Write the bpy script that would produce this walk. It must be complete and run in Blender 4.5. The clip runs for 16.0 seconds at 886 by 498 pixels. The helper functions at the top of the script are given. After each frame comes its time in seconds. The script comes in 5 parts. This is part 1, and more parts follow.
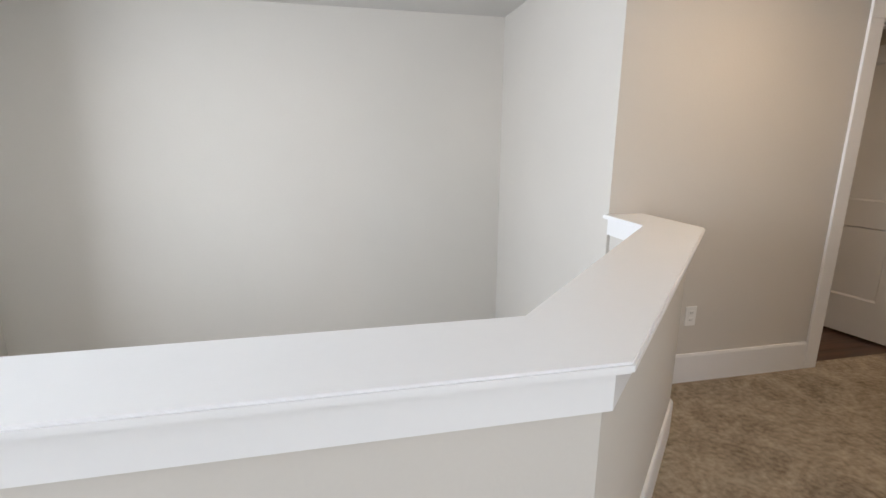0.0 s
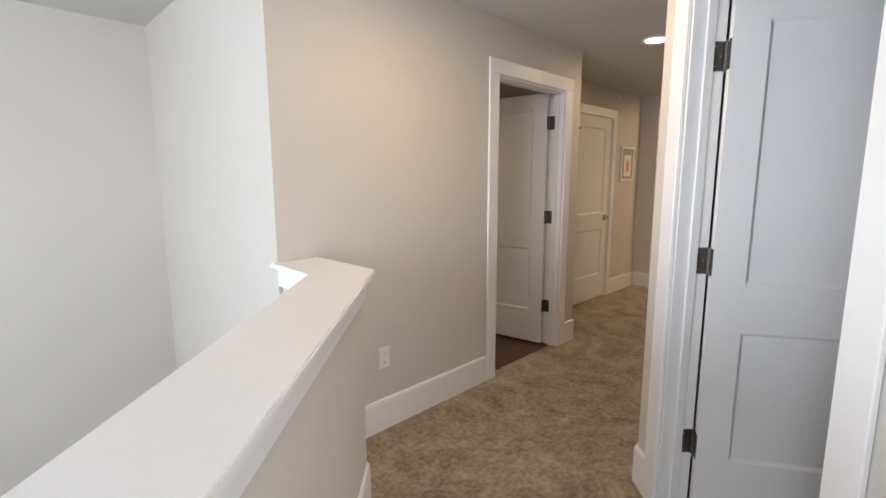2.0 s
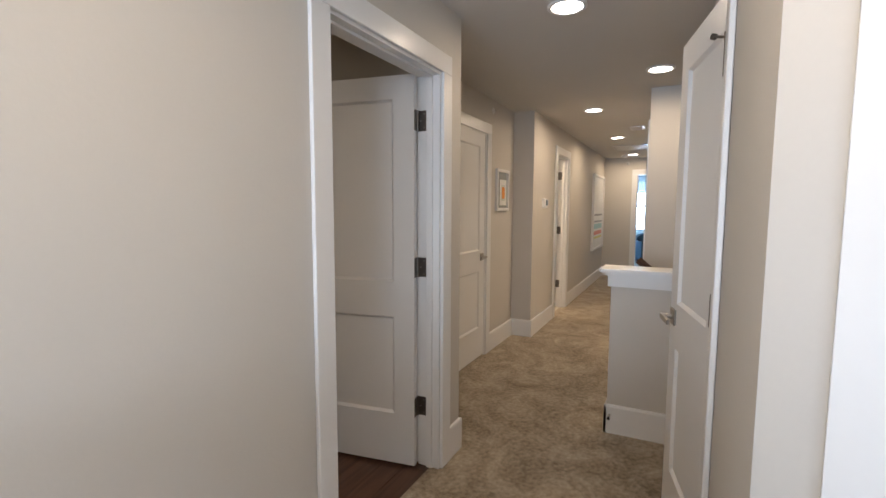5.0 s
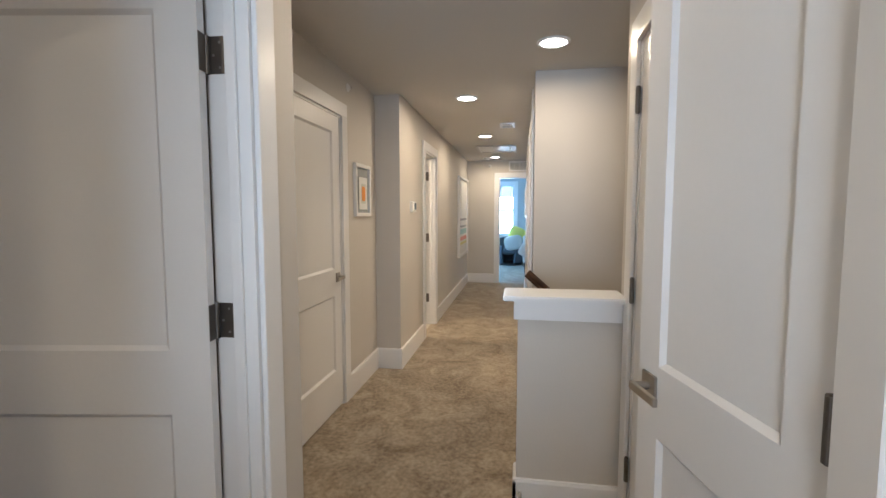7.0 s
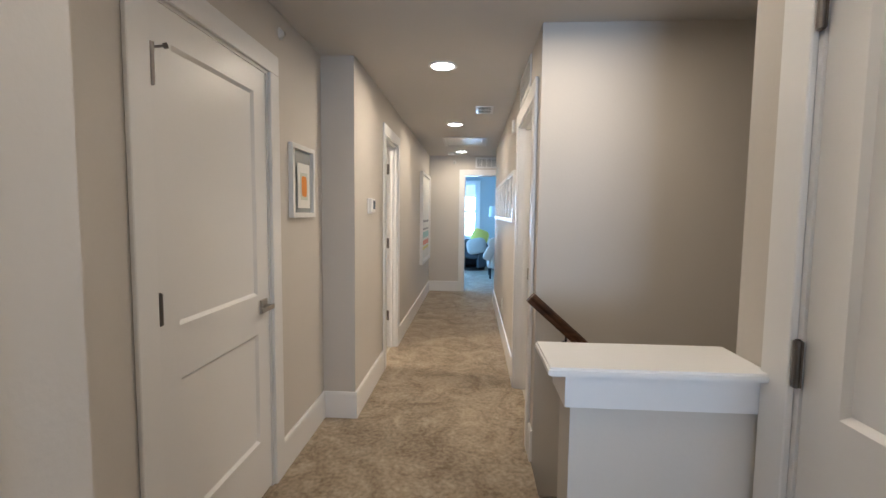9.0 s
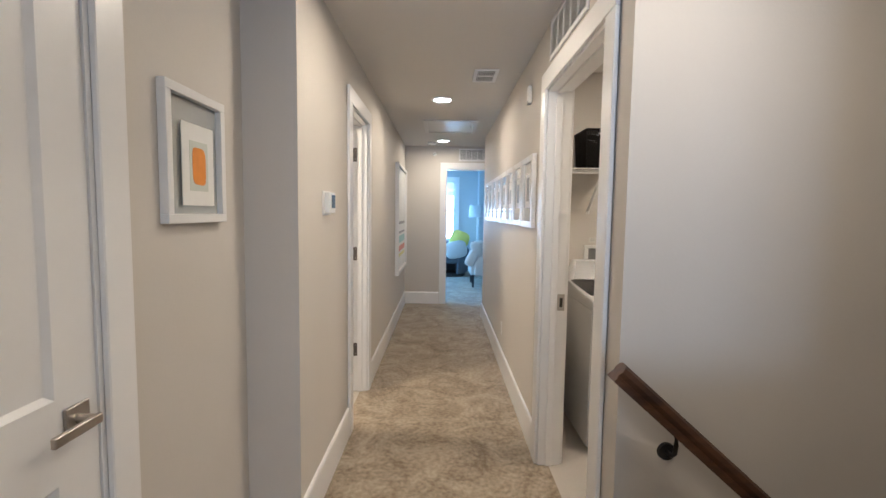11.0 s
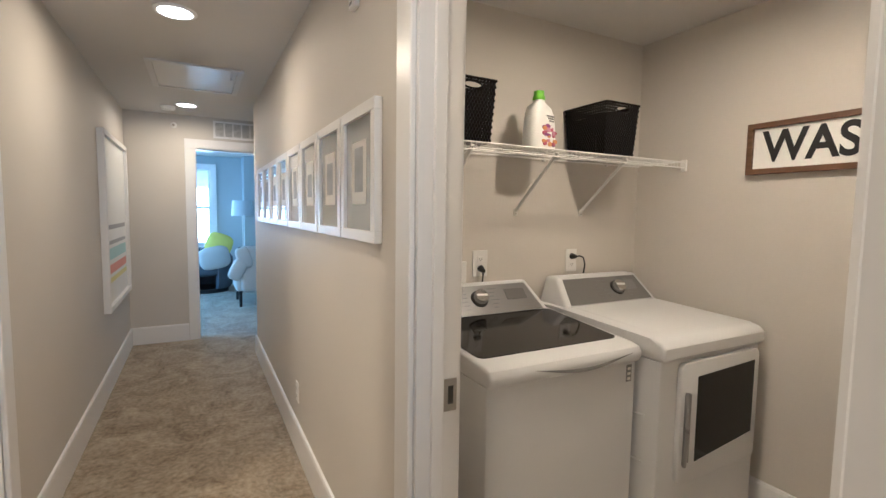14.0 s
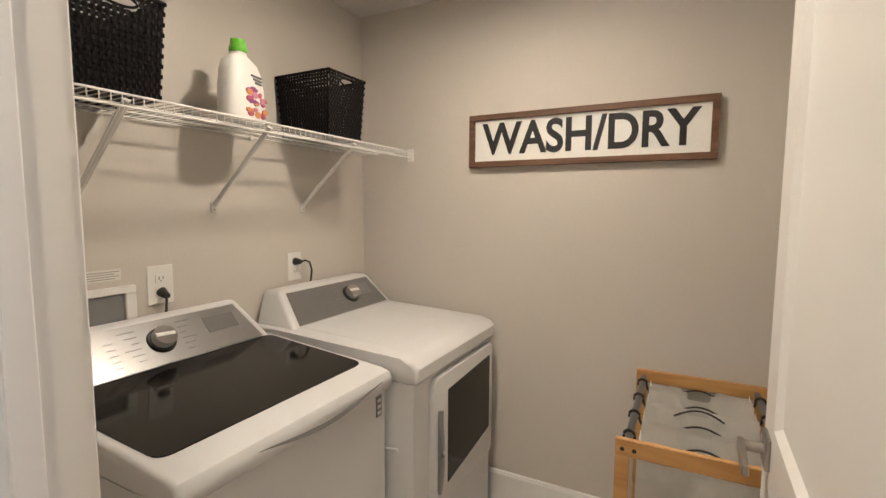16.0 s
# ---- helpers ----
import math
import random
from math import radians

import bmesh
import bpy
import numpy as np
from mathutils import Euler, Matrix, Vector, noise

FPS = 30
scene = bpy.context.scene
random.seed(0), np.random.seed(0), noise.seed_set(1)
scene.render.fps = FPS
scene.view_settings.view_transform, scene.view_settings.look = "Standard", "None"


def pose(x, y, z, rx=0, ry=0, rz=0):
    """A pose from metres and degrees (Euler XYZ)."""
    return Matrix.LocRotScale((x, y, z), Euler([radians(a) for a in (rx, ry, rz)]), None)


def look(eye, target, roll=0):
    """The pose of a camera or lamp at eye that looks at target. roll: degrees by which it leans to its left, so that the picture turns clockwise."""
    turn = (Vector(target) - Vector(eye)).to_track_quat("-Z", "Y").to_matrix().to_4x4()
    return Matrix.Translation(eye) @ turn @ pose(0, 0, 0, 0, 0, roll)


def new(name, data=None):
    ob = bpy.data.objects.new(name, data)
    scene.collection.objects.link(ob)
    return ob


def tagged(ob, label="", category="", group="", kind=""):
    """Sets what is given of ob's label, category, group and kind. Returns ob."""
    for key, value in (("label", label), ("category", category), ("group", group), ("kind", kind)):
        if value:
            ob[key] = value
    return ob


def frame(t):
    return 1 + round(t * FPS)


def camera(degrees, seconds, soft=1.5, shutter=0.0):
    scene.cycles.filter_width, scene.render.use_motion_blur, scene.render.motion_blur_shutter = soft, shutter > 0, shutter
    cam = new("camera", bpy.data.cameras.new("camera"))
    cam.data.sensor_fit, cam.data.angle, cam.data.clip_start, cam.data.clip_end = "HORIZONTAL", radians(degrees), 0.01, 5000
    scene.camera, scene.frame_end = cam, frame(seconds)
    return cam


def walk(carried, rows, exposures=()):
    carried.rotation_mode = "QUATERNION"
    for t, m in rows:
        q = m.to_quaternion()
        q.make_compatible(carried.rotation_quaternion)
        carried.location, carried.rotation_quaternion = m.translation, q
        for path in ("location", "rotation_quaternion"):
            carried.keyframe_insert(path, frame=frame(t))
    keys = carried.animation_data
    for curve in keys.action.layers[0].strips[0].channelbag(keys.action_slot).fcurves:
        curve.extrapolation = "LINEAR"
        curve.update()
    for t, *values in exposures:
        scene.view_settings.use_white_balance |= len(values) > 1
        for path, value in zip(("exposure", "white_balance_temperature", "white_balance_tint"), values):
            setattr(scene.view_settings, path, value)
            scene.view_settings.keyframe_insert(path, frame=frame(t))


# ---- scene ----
cam = camera(87.5, 16.0)
PATH = [
    (0, (0.503, 0.919, 1.381), (0.918, 2.824, 0.935), 0.3),
    (0.5, (0.554, 0.905, 1.37), (1.283, 2.726, 0.978), 0.4),
    (1, (0.655, 0.944, 1.374), (1.679, 2.624, 1.014), 0.3),
    (1.5, (0.802, 1.016, 1.382), (2.052, 2.541, 1.049), -0.0),
    (2, (0.945, 1.136, 1.389), (2.347, 2.53, 1.087), -0.1),
    (2.5, (1.101, 1.28, 1.384), (2.633, 2.537, 1.109), -0.1),
    (3, (1.323, 1.418, 1.373), (2.975, 2.514, 1.11), -0.2),
    (3.2, (1.397, 1.488, 1.372), (3.072, 2.549, 1.11), -0.2),
    (5.3, (2.254, 2.071, 1.387), (4.061, 2.912, 1.224), 0.4),
    (5.5, (2.324, 2.111, 1.381), (4.158, 2.892, 1.219), 0.6),
    (6, (2.562, 2.177, 1.386), (4.475, 2.737, 1.223), 0.2),
    (6.5, (2.798, 2.238, 1.382), (4.747, 2.662, 1.227), 0.3),
    (7, (3.027, 2.341, 1.387), (4.994, 2.668, 1.228), 0.0),
    (7.5, (3.299, 2.393, 1.368), (5.281, 2.616, 1.217), 0.1),
    (8, (3.516, 2.442, 1.388), (5.502, 2.609, 1.223), -0.1),
    (8.2, (3.584, 2.474, 1.39), (5.572, 2.615, 1.231), 0.4),
    (10.3, (4.706, 2.751, 1.389), (6.697, 2.857, 1.231), 0.7),
    (10.5, (4.827, 2.769, 1.39), (6.82, 2.837, 1.234), 0.8),
    (11, (5.08, 2.791, 1.397), (7.073, 2.789, 1.24), 0.8),
    (11.5, (5.335, 2.862, 1.389), (7.329, 2.827, 1.238), 0.8),
    (12, (5.586, 2.892, 1.387), (7.577, 2.784, 1.233), 0.9),
    (12.5, (5.822, 2.887, 1.404), (7.798, 2.623, 1.25), 0.9),
    (13, (6.065, 2.886, 1.413), (8.014, 2.466, 1.26), 0.9),
    (13.5, (6.288, 2.856, 1.414), (8.183, 2.234, 1.26), 1.1),
    (14, (6.496, 2.738, 1.411), (8.257, 1.803, 1.253), 0.8),
    (14.5, (6.64, 2.643, 1.392), (8.267, 1.491, 1.237), 0.8),
    (15, (6.783, 2.562, 1.392), (8.185, 1.146, 1.229), 0.6),
    (15.5, (6.841, 2.493, 1.4), (7.97, 0.851, 1.232), 0.4),
    (16, (6.874, 2.424, 1.426), (7.8, 0.661, 1.243), 0.3),
]
walk(cam, [(t, look(eye, target, roll)) for t, eye, target, roll in PATH], [(0.0, -0.20, 6500, 16), (0.7, -0.08, 6450, 16), (3.2, 0.04, 6250, 15), (5.3, 0.22, 5600, 12), (6.5, 0.44, 5450, 10), (8.0, 0.36, 5250, 10), (11.0, 0.50, 4950, 10), (13.5, 0.34, 5000, 10), (15.0, 0.36, 5050, 10), (16.0, 0.46, 5050, 10)])
STAIR_W, LAND_W, WEST_W, BED_W, HALL_W, LAUN_W = 122.0, 34.0, 58.0, 110.0, 7.6, 13.5

# ---------------------------------------------------------------- light
world = bpy.data.worlds.new("sky")
scene.world = world
world.use_nodes = True
wn = world.node_tree
sky = wn.nodes.new("ShaderNodeTexSky")
sky.sky_type, sky.sun_disc = 'NISHITA', False
sky.sun_elevation, sky.sun_rotation = radians(40), radians(200)
wn.nodes["Background"].inputs[1].default_value = 0.12
wn.links.new(sky.outputs[0], wn.nodes["Background"].inputs[0])
sun = new("sun", bpy.data.lights.new("sun", 'SUN'))
sun.data.energy, sun.data.angle, sun.data.color = 2.5, radians(0.6), (1.0, 0.95, 0.88)
sun.matrix_world = look((0, 0, 30), (-12, -22, 0))

WARM, DAY = (1.0, 0.725, 0.43), (0.80, 0.91, 1.0)
CEIL = 2.385


def area_lamp(name, m, w, h, power, colour):
    lamp = new(name, bpy.data.lights.new(name, 'AREA'))
    lamp.data.shape, lamp.data.size, lamp.data.size_y = 'RECTANGLE', w, h
    lamp.data.energy, lamp.data.color = power, colour
    lamp.matrix_world = m
    return lamp


# daylight areas (stairwell, landing, far bedroom); some are added fill without a seen window
area_lamp("daylight_stair", look((-2.0, 2.75, 1.3), (3.0, 1.3, 1.0)), 1.4, 1.5, STAIR_W, DAY)
# added fill in an unseen south opening, brightens the landing
area_lamp("landing_fill", look((0.9, -1.15, 1.35), (2.3, 2.6, 1.15)), 1.9, 1.5, LAND_W, DAY)
# added west fill, aimed at the door leaves; its opening is out of view
area_lamp("west_fill", look((-2.0, 0.90, 1.35), (3.0, 1.4, 1.2)), 1.3, 1.5, WEST_W, DAY)
# added blue fill for the bedroom, set before an unseen north opening
area_lamp("bedroom_north_fill", look((14.4, 5.95, 1.5), (14.2, 3.0, 0.9)), 2.6, 1.6, BED_W, (0.32, 0.66, 1.0))
area_lamp("daylight_bedroom_east", look((16.42, 2.93, 1.45), (12.0, 2.45, 0.9)), 0.84, 1.36, 40.0, (0.55, 0.80, 1.0))


def spot(name, x, y, power, spread=178):
    lamp = new(name, bpy.data.lights.new(name, 'AREA'))
    lamp.data.shape, lamp.data.size = 'DISK', 0.13
    lamp.data.energy, lamp.data.color = power, WARM
    lamp.data.spread = radians(spread)
    lamp.location = (x, y, CEIL - 0.035)
    return lamp


LAMPS = [(2.45, 2.25), (4.56, 2.54), (5.90, 2.16), (7.15, 2.815), (9.22, 2.81), (11.55, 2.80)]
for (lx, ly), share in zip(LAMPS, (1.25, 0.42, 0.9, 1.0, 1.0, 1.0)):
    spot("downlight_lamp", lx, ly, HALL_W * share)
spot("laundry_lamp", 7.45, 1.29, LAUN_W, 178)
spot("bath_lamp", 8.1, 4.1, 22.0)
spot("bedroom_lamp", 2.9, 4.1, 3.5)

# ---------------------------------------------------------------- materials


def material(name, colour, rough=0.6, metal=0.0, vary=0.06, scale=3.0, grain=60.0, bump=0.05, spec=0.5, coat=0.0):
    """Painted or plain surface: two scales of colour change and a fine relief."""
    mat = bpy.data.materials.new(name)
    mat.use_nodes = True
    nt = mat.node_tree
    b = nt.nodes["Principled BSDF"]
    tc = nt.nodes.new("ShaderNodeTexCoord")
    n1, n2 = nt.nodes.new("ShaderNodeTexNoise"), nt.nodes.new("ShaderNodeTexNoise")
    n1.inputs["Scale"].default_value, n1.inputs["Detail"].default_value = scale, 4
    n2.inputs["Scale"].default_value, n2.inputs["Detail"].default_value = grain, 3
    for n in (n1, n2):
        nt.links.new(tc.outputs["Object"], n.inputs["Vector"])
    add = nt.nodes.new("ShaderNodeMath")
    add.operation = 'MULTIPLY_ADD'
    add.inputs[1].default_value = 0.35
    nt.links.new(n2.outputs[0], add.inputs[0])
    nt.links.new(n1.outputs[0], add.inputs[2])
    ramp = nt.nodes.new("ShaderNodeMapRange")
    ramp.inputs[1].default_value, ramp.inputs[2].default_value = 0.4, 0.95
    ramp.inputs[3].default_value, ramp.inputs[4].default_value = 1 - vary, 1 + vary
    nt.links.new(add.outputs[0], ramp.inputs[0])
    mix = nt.nodes.new("ShaderNodeVectorMath")
    mix.operation = 'SCALE'
    mix.inputs[0].default_value = colour
    nt.links.new(ramp.outputs[0], mix.inputs["Scale"])
    nt.links.new(mix.outputs[0], b.inputs["Base Color"])
    b.inputs["Roughness"].default_value, b.inputs["Metallic"].default_value = rough, metal
    b.inputs["Specular IOR Level"].default_value = spec
    b.inputs["Coat Weight"].default_value = coat
    if bump:
        bp = nt.nodes.new("ShaderNodeBump")
        bp.inputs["Strength"].default_value, bp.inputs["Distance"].default_value = bump, 0.004
        nt.links.new(n2.outputs[0], bp.inputs["Height"])
        nt.links.new(bp.outputs[0], b.inputs["Normal"])
    return mat


def carpet_material(name, light, dark):
    """Cut pile: tufts, brushed patches and flattened tracks."""
    mat = bpy.data.materials.new(name)
    mat.use_nodes = True
    nt = mat.node_tree
    b = nt.nodes["Principled BSDF"]
    tc = nt.nodes.new("ShaderNodeTexCoord")
    patch, tuft, mid = (nt.nodes.new("ShaderNodeTexNoise") for _ in range(3))
    patch.inputs["Scale"].default_value, patch.inputs["Detail"].default_value, patch.inputs["Roughness"].default_value = 3.4, 9, 0.70
    patch.inputs["Distortion"].default_value = 1.1
    mid.inputs["Scale"].default_value, mid.inputs["Detail"].default_value = 38, 5
    tuft.inputs["Scale"].default_value, tuft.inputs["Detail"].default_value = 330, 2
    for n in (patch, tuft, mid):
        nt.links.new(tc.outputs["Object"], n.inputs["Vector"])
    m1 = nt.nodes.new("ShaderNodeMix")
    m1.data_type = 'FLOAT'
    m1.inputs["Factor"].default_value = 0.26
    nt.links.new(patch.outputs[0], m1.inputs["A"])
    nt.links.new(tuft.outputs[0], m1.inputs["B"])
    m2 = nt.nodes.new("ShaderNodeMix")
    m2.data_type = 'FLOAT'
    m2.inputs["Factor"].default_value = 0.30
    nt.links.new(m1.outputs["Result"], m2.inputs["A"])
    nt.links.new(mid.outputs[0], m2.inputs["B"])
    ramp = nt.nodes.new("ShaderNodeValToRGB")
    e = ramp.color_ramp.elements
    e[0].position, e[0].color = 0.40, (*dark, 1)
    e[1].position, e[1].color = 0.61, (*light, 1)
    nt.links.new(m2.outputs["Result"], ramp.inputs[0])
    nt.links.new(ramp.outputs[0], b.inputs["Base Color"])
    b.inputs["Roughness"].default_value = 0.95
    b.inputs["Specular IOR Level"].default_value = 0.1
    b.inputs["Sheen Weight"].default_value = 0.25
    bp = nt.nodes.new("ShaderNodeBump")
    bp.inputs["Strength"].default_value, bp.inputs["Distance"].default_value = 0.7, 0.012
    nt.links.new(m2.outputs["Result"], bp.inputs["Height"])
    nt.links.new(bp.outputs[0], b.inputs["Normal"])
    return mat


def wood_material(name, light, dark, rough=0.4, axis='X', scale=1.0):
    mat = bpy.data.materials.new(name)
    mat.use_nodes = True
    nt = mat.node_tree
    b = nt.nodes["Principled BSDF"]
    tc, mp = nt.nodes.new("ShaderNodeTexCoord"), nt.nodes.new("ShaderNodeMapping")
    mp.inputs["Scale"].default_value = {'X': (2, 28, 28), 'Y': (28, 2, 28), 'Z': (28, 28, 2)}[axis]
    nt.links.new(tc.outputs["Object"], mp.inputs["Vector"])
    n = nt.nodes.new("ShaderNodeTexNoise")
    n.inputs["Scale"].default_value, n.inputs["Detail"].default_value, n.inputs["Distortion"].default_value = scale, 6, 0.8
    nt.links.new(mp.outputs[0], n.inputs["Vector"])
    ramp = nt.nodes.new("ShaderNodeValToRGB")
    e = ramp.color_ramp.elements
    e[0].position, e[0].color = 0.32, (*dark, 1)
    e[1].position, e[1].color = 0.68, (*light, 1)
    nt.links.new(n.outputs[0], ramp.inputs[0])
    nt.links.new(ramp.outputs[0], b.inputs["Base Color"])
    b.inputs["Roughness"].default_value = rough
    bp = nt.nodes.new("ShaderNodeBump")
    bp.inputs["Strength"].default_value, bp.inputs["Distance"].default_value = 0.15, 0.002
    nt.links.new(n.outputs[0], bp.inputs["Height"])
    nt.links.new(bp.outputs[0], b.inputs["Normal"])
    return mat


def glow(name, colour, strength):
    mat = bpy.data.materials.new(name)
    mat.use_nodes = True
    b = mat.node_tree.nodes["Principled BSDF"]
    b.inputs["Base Color"].default_value = (0.9, 0.9, 0.9, 1)
    b.inputs["Emission Color"].default_value = (*colour, 1)
    b.inputs["Emission Strength"].default_value = strength
    return mat


def glass_material(name, rough=0.0):
    mat = bpy.data.materials.new(name)
    mat.use_nodes = True
    b = mat.node_tree.nodes["Principled BSDF"]
    b.inputs["Transmission Weight"].default_value = 1.0
    b.inputs["Roughness"].default_value, b.inputs["IOR"].default_value = rough, 1.45
    return mat


M_WALL = material("greige_wall_paint", (0.605, 0.568, 0.512), 0.62, vary=0.025, scale=1.2, grain=90, bump=0.10, spec=0.35)
M_CEIL = material("ceiling_paint", (0.62, 0.60, 0.57), 0.85, vary=0.02, scale=1.0, grain=110, bump=0.12, spec=0.2)
M_TRIM = material("white_trim_paint", (0.80, 0.79, 0.775), 0.32, vary=0.02, scale=2.0, grain=40, bump=0.03)
M_DOOR = material("white_door_paint", (0.79, 0.78, 0.765), 0.36, vary=0.02, scale=1.5, grain=70, bump=0.05)
M_CARPET = carpet_material("beige_carpet", (0.47, 0.392, 0.285), (0.165, 0.123, 0.076))
M_NICKEL = material("satin_nickel", (0.42, 0.39, 0.35), 0.34, metal=1.0, vary=0.08, scale=20, grain=300, bump=0.02)
M_HINGE = material("dull_nickel", (0.17, 0.152, 0.135), 0.40, metal=0.9, vary=0.1, scale=20, grain=300, bump=0.02)
M_WOODFLOOR = wood_material("dark_wood_floor", (0.12, 0.055, 0.028), (0.05, 0.022, 0.012), 0.35)
M_TILE = material("pale_vinyl", (0.52, 0.48, 0.42), 0.4, vary=0.06)
M_RAIL = wood_material("dark_rail_wood", (0.10, 0.045, 0.020), (0.035, 0.015, 0.008), 0.5, 'Y')
M_BLACK = material("black_plastic", (0.018, 0.017, 0.016), 0.42, vary=0.1)
M_DARKIRON = material("black_iron", (0.03, 0.03, 0.032), 0.45, metal=0.6)
M_WHITEP = material("white_plastic", (0.78, 0.77, 0.74), 0.38, vary=0.015, bump=0.01)
# near-black colour for shade in slots, holes and behind slats, and for plank joints
M_DARKGAP = material("dark_gap", (0.02, 0.02, 0.02), 0.8)
M_BULB = glow("lamp_diffuser", (1.0, 0.86, 0.68), 14.0)

# ---------------------------------------------------------------- mesh helpers


def box(bm, x0, x1, y0, y1, z0, z1, bevel=0.0, seg=1):
    r = bmesh.ops.create_cube(bm, size=1.0, matrix=Matrix.LocRotScale(((x0 + x1) / 2, (y0 + y1) / 2, (z0 + z1) / 2), None, (x1 - x0, y1 - y0, z1 - z0)))
    if bevel:
        edges = {e for v in r["verts"] for e in v.link_edges}
        bmesh.ops.bevel(bm, geom=list(edges), offset=bevel, segments=seg, affect='EDGES', profile=0.5)
    return r["verts"]


def cyl(bm, p0, p1, r0, r1=None, n=20, caps=True):
    p0, p1 = Vector(p0), Vector(p1)
    d = p1 - p0
    m = Matrix.Translation((p0 + p1) / 2) @ d.to_track_quat('Z', 'Y').to_matrix().to_4x4()
    return bmesh.ops.create_cone(bm, cap_ends=caps, segments=n, radius1=r0, radius2=r0 if r1 is None else r1, depth=d.length, matrix=m)["verts"]


def prism(bm, pts, z0, z1):
    """An upright prism on a plan outline."""
    lo, hi = [bm.verts.new((x, y, z0)) for x, y in pts], [bm.verts.new((x, y, z1)) for x, y in pts]
    n = len(pts)
    bm.faces.new(lo[::-1]), bm.faces.new(hi)
    for i in range(n):
        bm.faces.new((lo[i], lo[(i + 1) % n], hi[(i + 1) % n], hi[i]))


def lathe(bm, profile, n=28, centre=(0, 0, 0)):
    """A turned body from (radius, height) pairs."""
    cx, cy, cz = centre
    rings = []
    for r, z in profile:
        rings.append([bm.verts.new((cx + r * math.cos(2 * math.pi * i / n), cy + r * math.sin(2 * math.pi * i / n), cz + z)) for i in range(n)])
    for a, b in zip(rings, rings[1:]):
        for i in range(n):
            bm.faces.new((a[i], a[(i + 1) % n], b[(i + 1) % n], b[i]))
    bm.faces.new(rings[0][::-1]), bm.faces.new(rings[-1])


def tube(bm, pts, r, n=8):
    """A round bar along a line of points."""
    pts = [Vector(p) for p in pts]
    rings = []
    for i, p in enumerate(pts):
        d = (pts[min(i + 1, len(pts) - 1)] - pts[max(i - 1, 0)]).normalized()
        q = d.to_track_quat('Z', 'Y')
        rings.append([bm.verts.new(p + q @ Vector((r * math.cos(2 * math.pi * k / n), r * math.sin(2 * math.pi * k / n), 0))) for k in range(n)])
    for a, b in zip(rings, rings[1:]):
        for k in range(n):
            bm.faces.new((a[k], a[(k + 1) % n], b[(k + 1) % n], b[k]))
    bm.faces.new(rings[0][::-1]), bm.faces.new(rings[-1])


def finish(name, bm, mat, smooth=False):
    bmesh.ops.recalc_face_normals(bm, faces=bm.faces)
    me = bpy.data.meshes.new(name)
    bm.to_mesh(me)
    bm.free()
    me.materials.append(mat)
    if smooth:
        for p in me.polygons:
            p.use_smooth = True
        me.set_sharp_from_angle(angle=radians(38))
    return me


def thing(name, m=None, label="", category="", group="", kind=""):
    ob = new(name)
    ob.empty_display_size = 0.1
    if m is not None:
        ob.matrix_world = m
    return tagged(ob, label, category, group, kind)


def part(name, bm, mat, parent, label="", m=None, smooth=False):
    ob = new(name, finish(name, bm, mat, smooth))
    ob.parent = parent
    if m is not None:
        ob.matrix_basis = m
    return tagged(ob, label)


def whole(name, bm, mat, label="", category="", group="", kind="", m=None, smooth=False):
    ob = new(name, finish(name, bm, mat, smooth))
    if m is not None:
        ob.matrix_world = m
    return tagged(ob, label, category, group, kind)


# ---------------------------------------------------------------- structure
LOW = -2.7


def wall(name, axis, a0, a1, face0, face1, openings=(), z0=LOW, z1=CEIL, mat=None, label="greige painted plaster wall"):
    """A straight wall along an axis; openings are (from, to, bottom, top)."""
    bm = bmesh.new()

    def piece(p, q, lo, hi):
        if q - p > 1e-4 and hi - lo > 1e-4:
            box(bm, *((p, q, face0, face1) if axis == 'x' else (face0, face1, p, q)), lo, hi)
    at = a0
    for p, q, lo, hi in sorted(openings):
        piece(at, p, z0, z1), piece(p, q, z0, lo - (0.03 if lo == 0 else 0)), piece(p, q, hi, z1)
        at = q
    piece(at, a1, z0, z1)
    return whole(name, bm, mat or M_WALL, label, "wall", kind="structure")


DH = 2.055  # height of the door openings
Y_D1, Y_D2, Y_L, Y_R, Y_C = 3.08, 3.585, 3.368, 2.245, 1.886
X_E, X_CORNER, X_COL, X_WELL, X_D0, X_STAIR = 12.115, 4.48, 6.93, 1.86, 2.965, 6.465
X_LE, Y_LS, X_PASS = 8.40, 0.435, 11.3
D1, D2, D3 = (3.397, 4.245), (5.298, 6.145), (7.96, 8.615)
DC, DL, D0, DE = (3.735, 4.975), (6.663, 7.578), (0.195, 0.985), (1.95, 2.752)
wall("wall_landing_north", 'x', X_WELL, X_CORNER, Y_D1, Y_D1 + 0.12, [(*D1, 0, DH)], z0=-0.3)
wall("wall_return", 'y', Y_D1 + 0.12, Y_D2 + 0.12, X_CORNER - 0.12, X_CORNER, z0=-0.3)
wall("wall_hall_closet", 'x', X_CORNER, X_COL + 0.12, Y_D2, Y_D2 + 0.12, [(*D2, 0, DH)], z0=-0.3)
wall("wall_column", 'y', Y_L, Y_D2, X_COL, X_COL + 0.12, z0=-0.3)
wall("wall_hall_north", 'x', X_COL + 0.12, X_E, Y_L, Y_L + 0.12, [(*D3, 0, DH)], z0=-0.3)
wall("wall_hall_end", 'y', 0.9, 6.1, X_E, X_E + 0.12, [(*DE, 0, DH)], z0=-0.3)
wall("wall_hall_south", 'x', X_STAIR + 0.085, X_PASS, Y_R - 0.12, Y_R, [(*DL, 0, DH)], z0=-0.3)
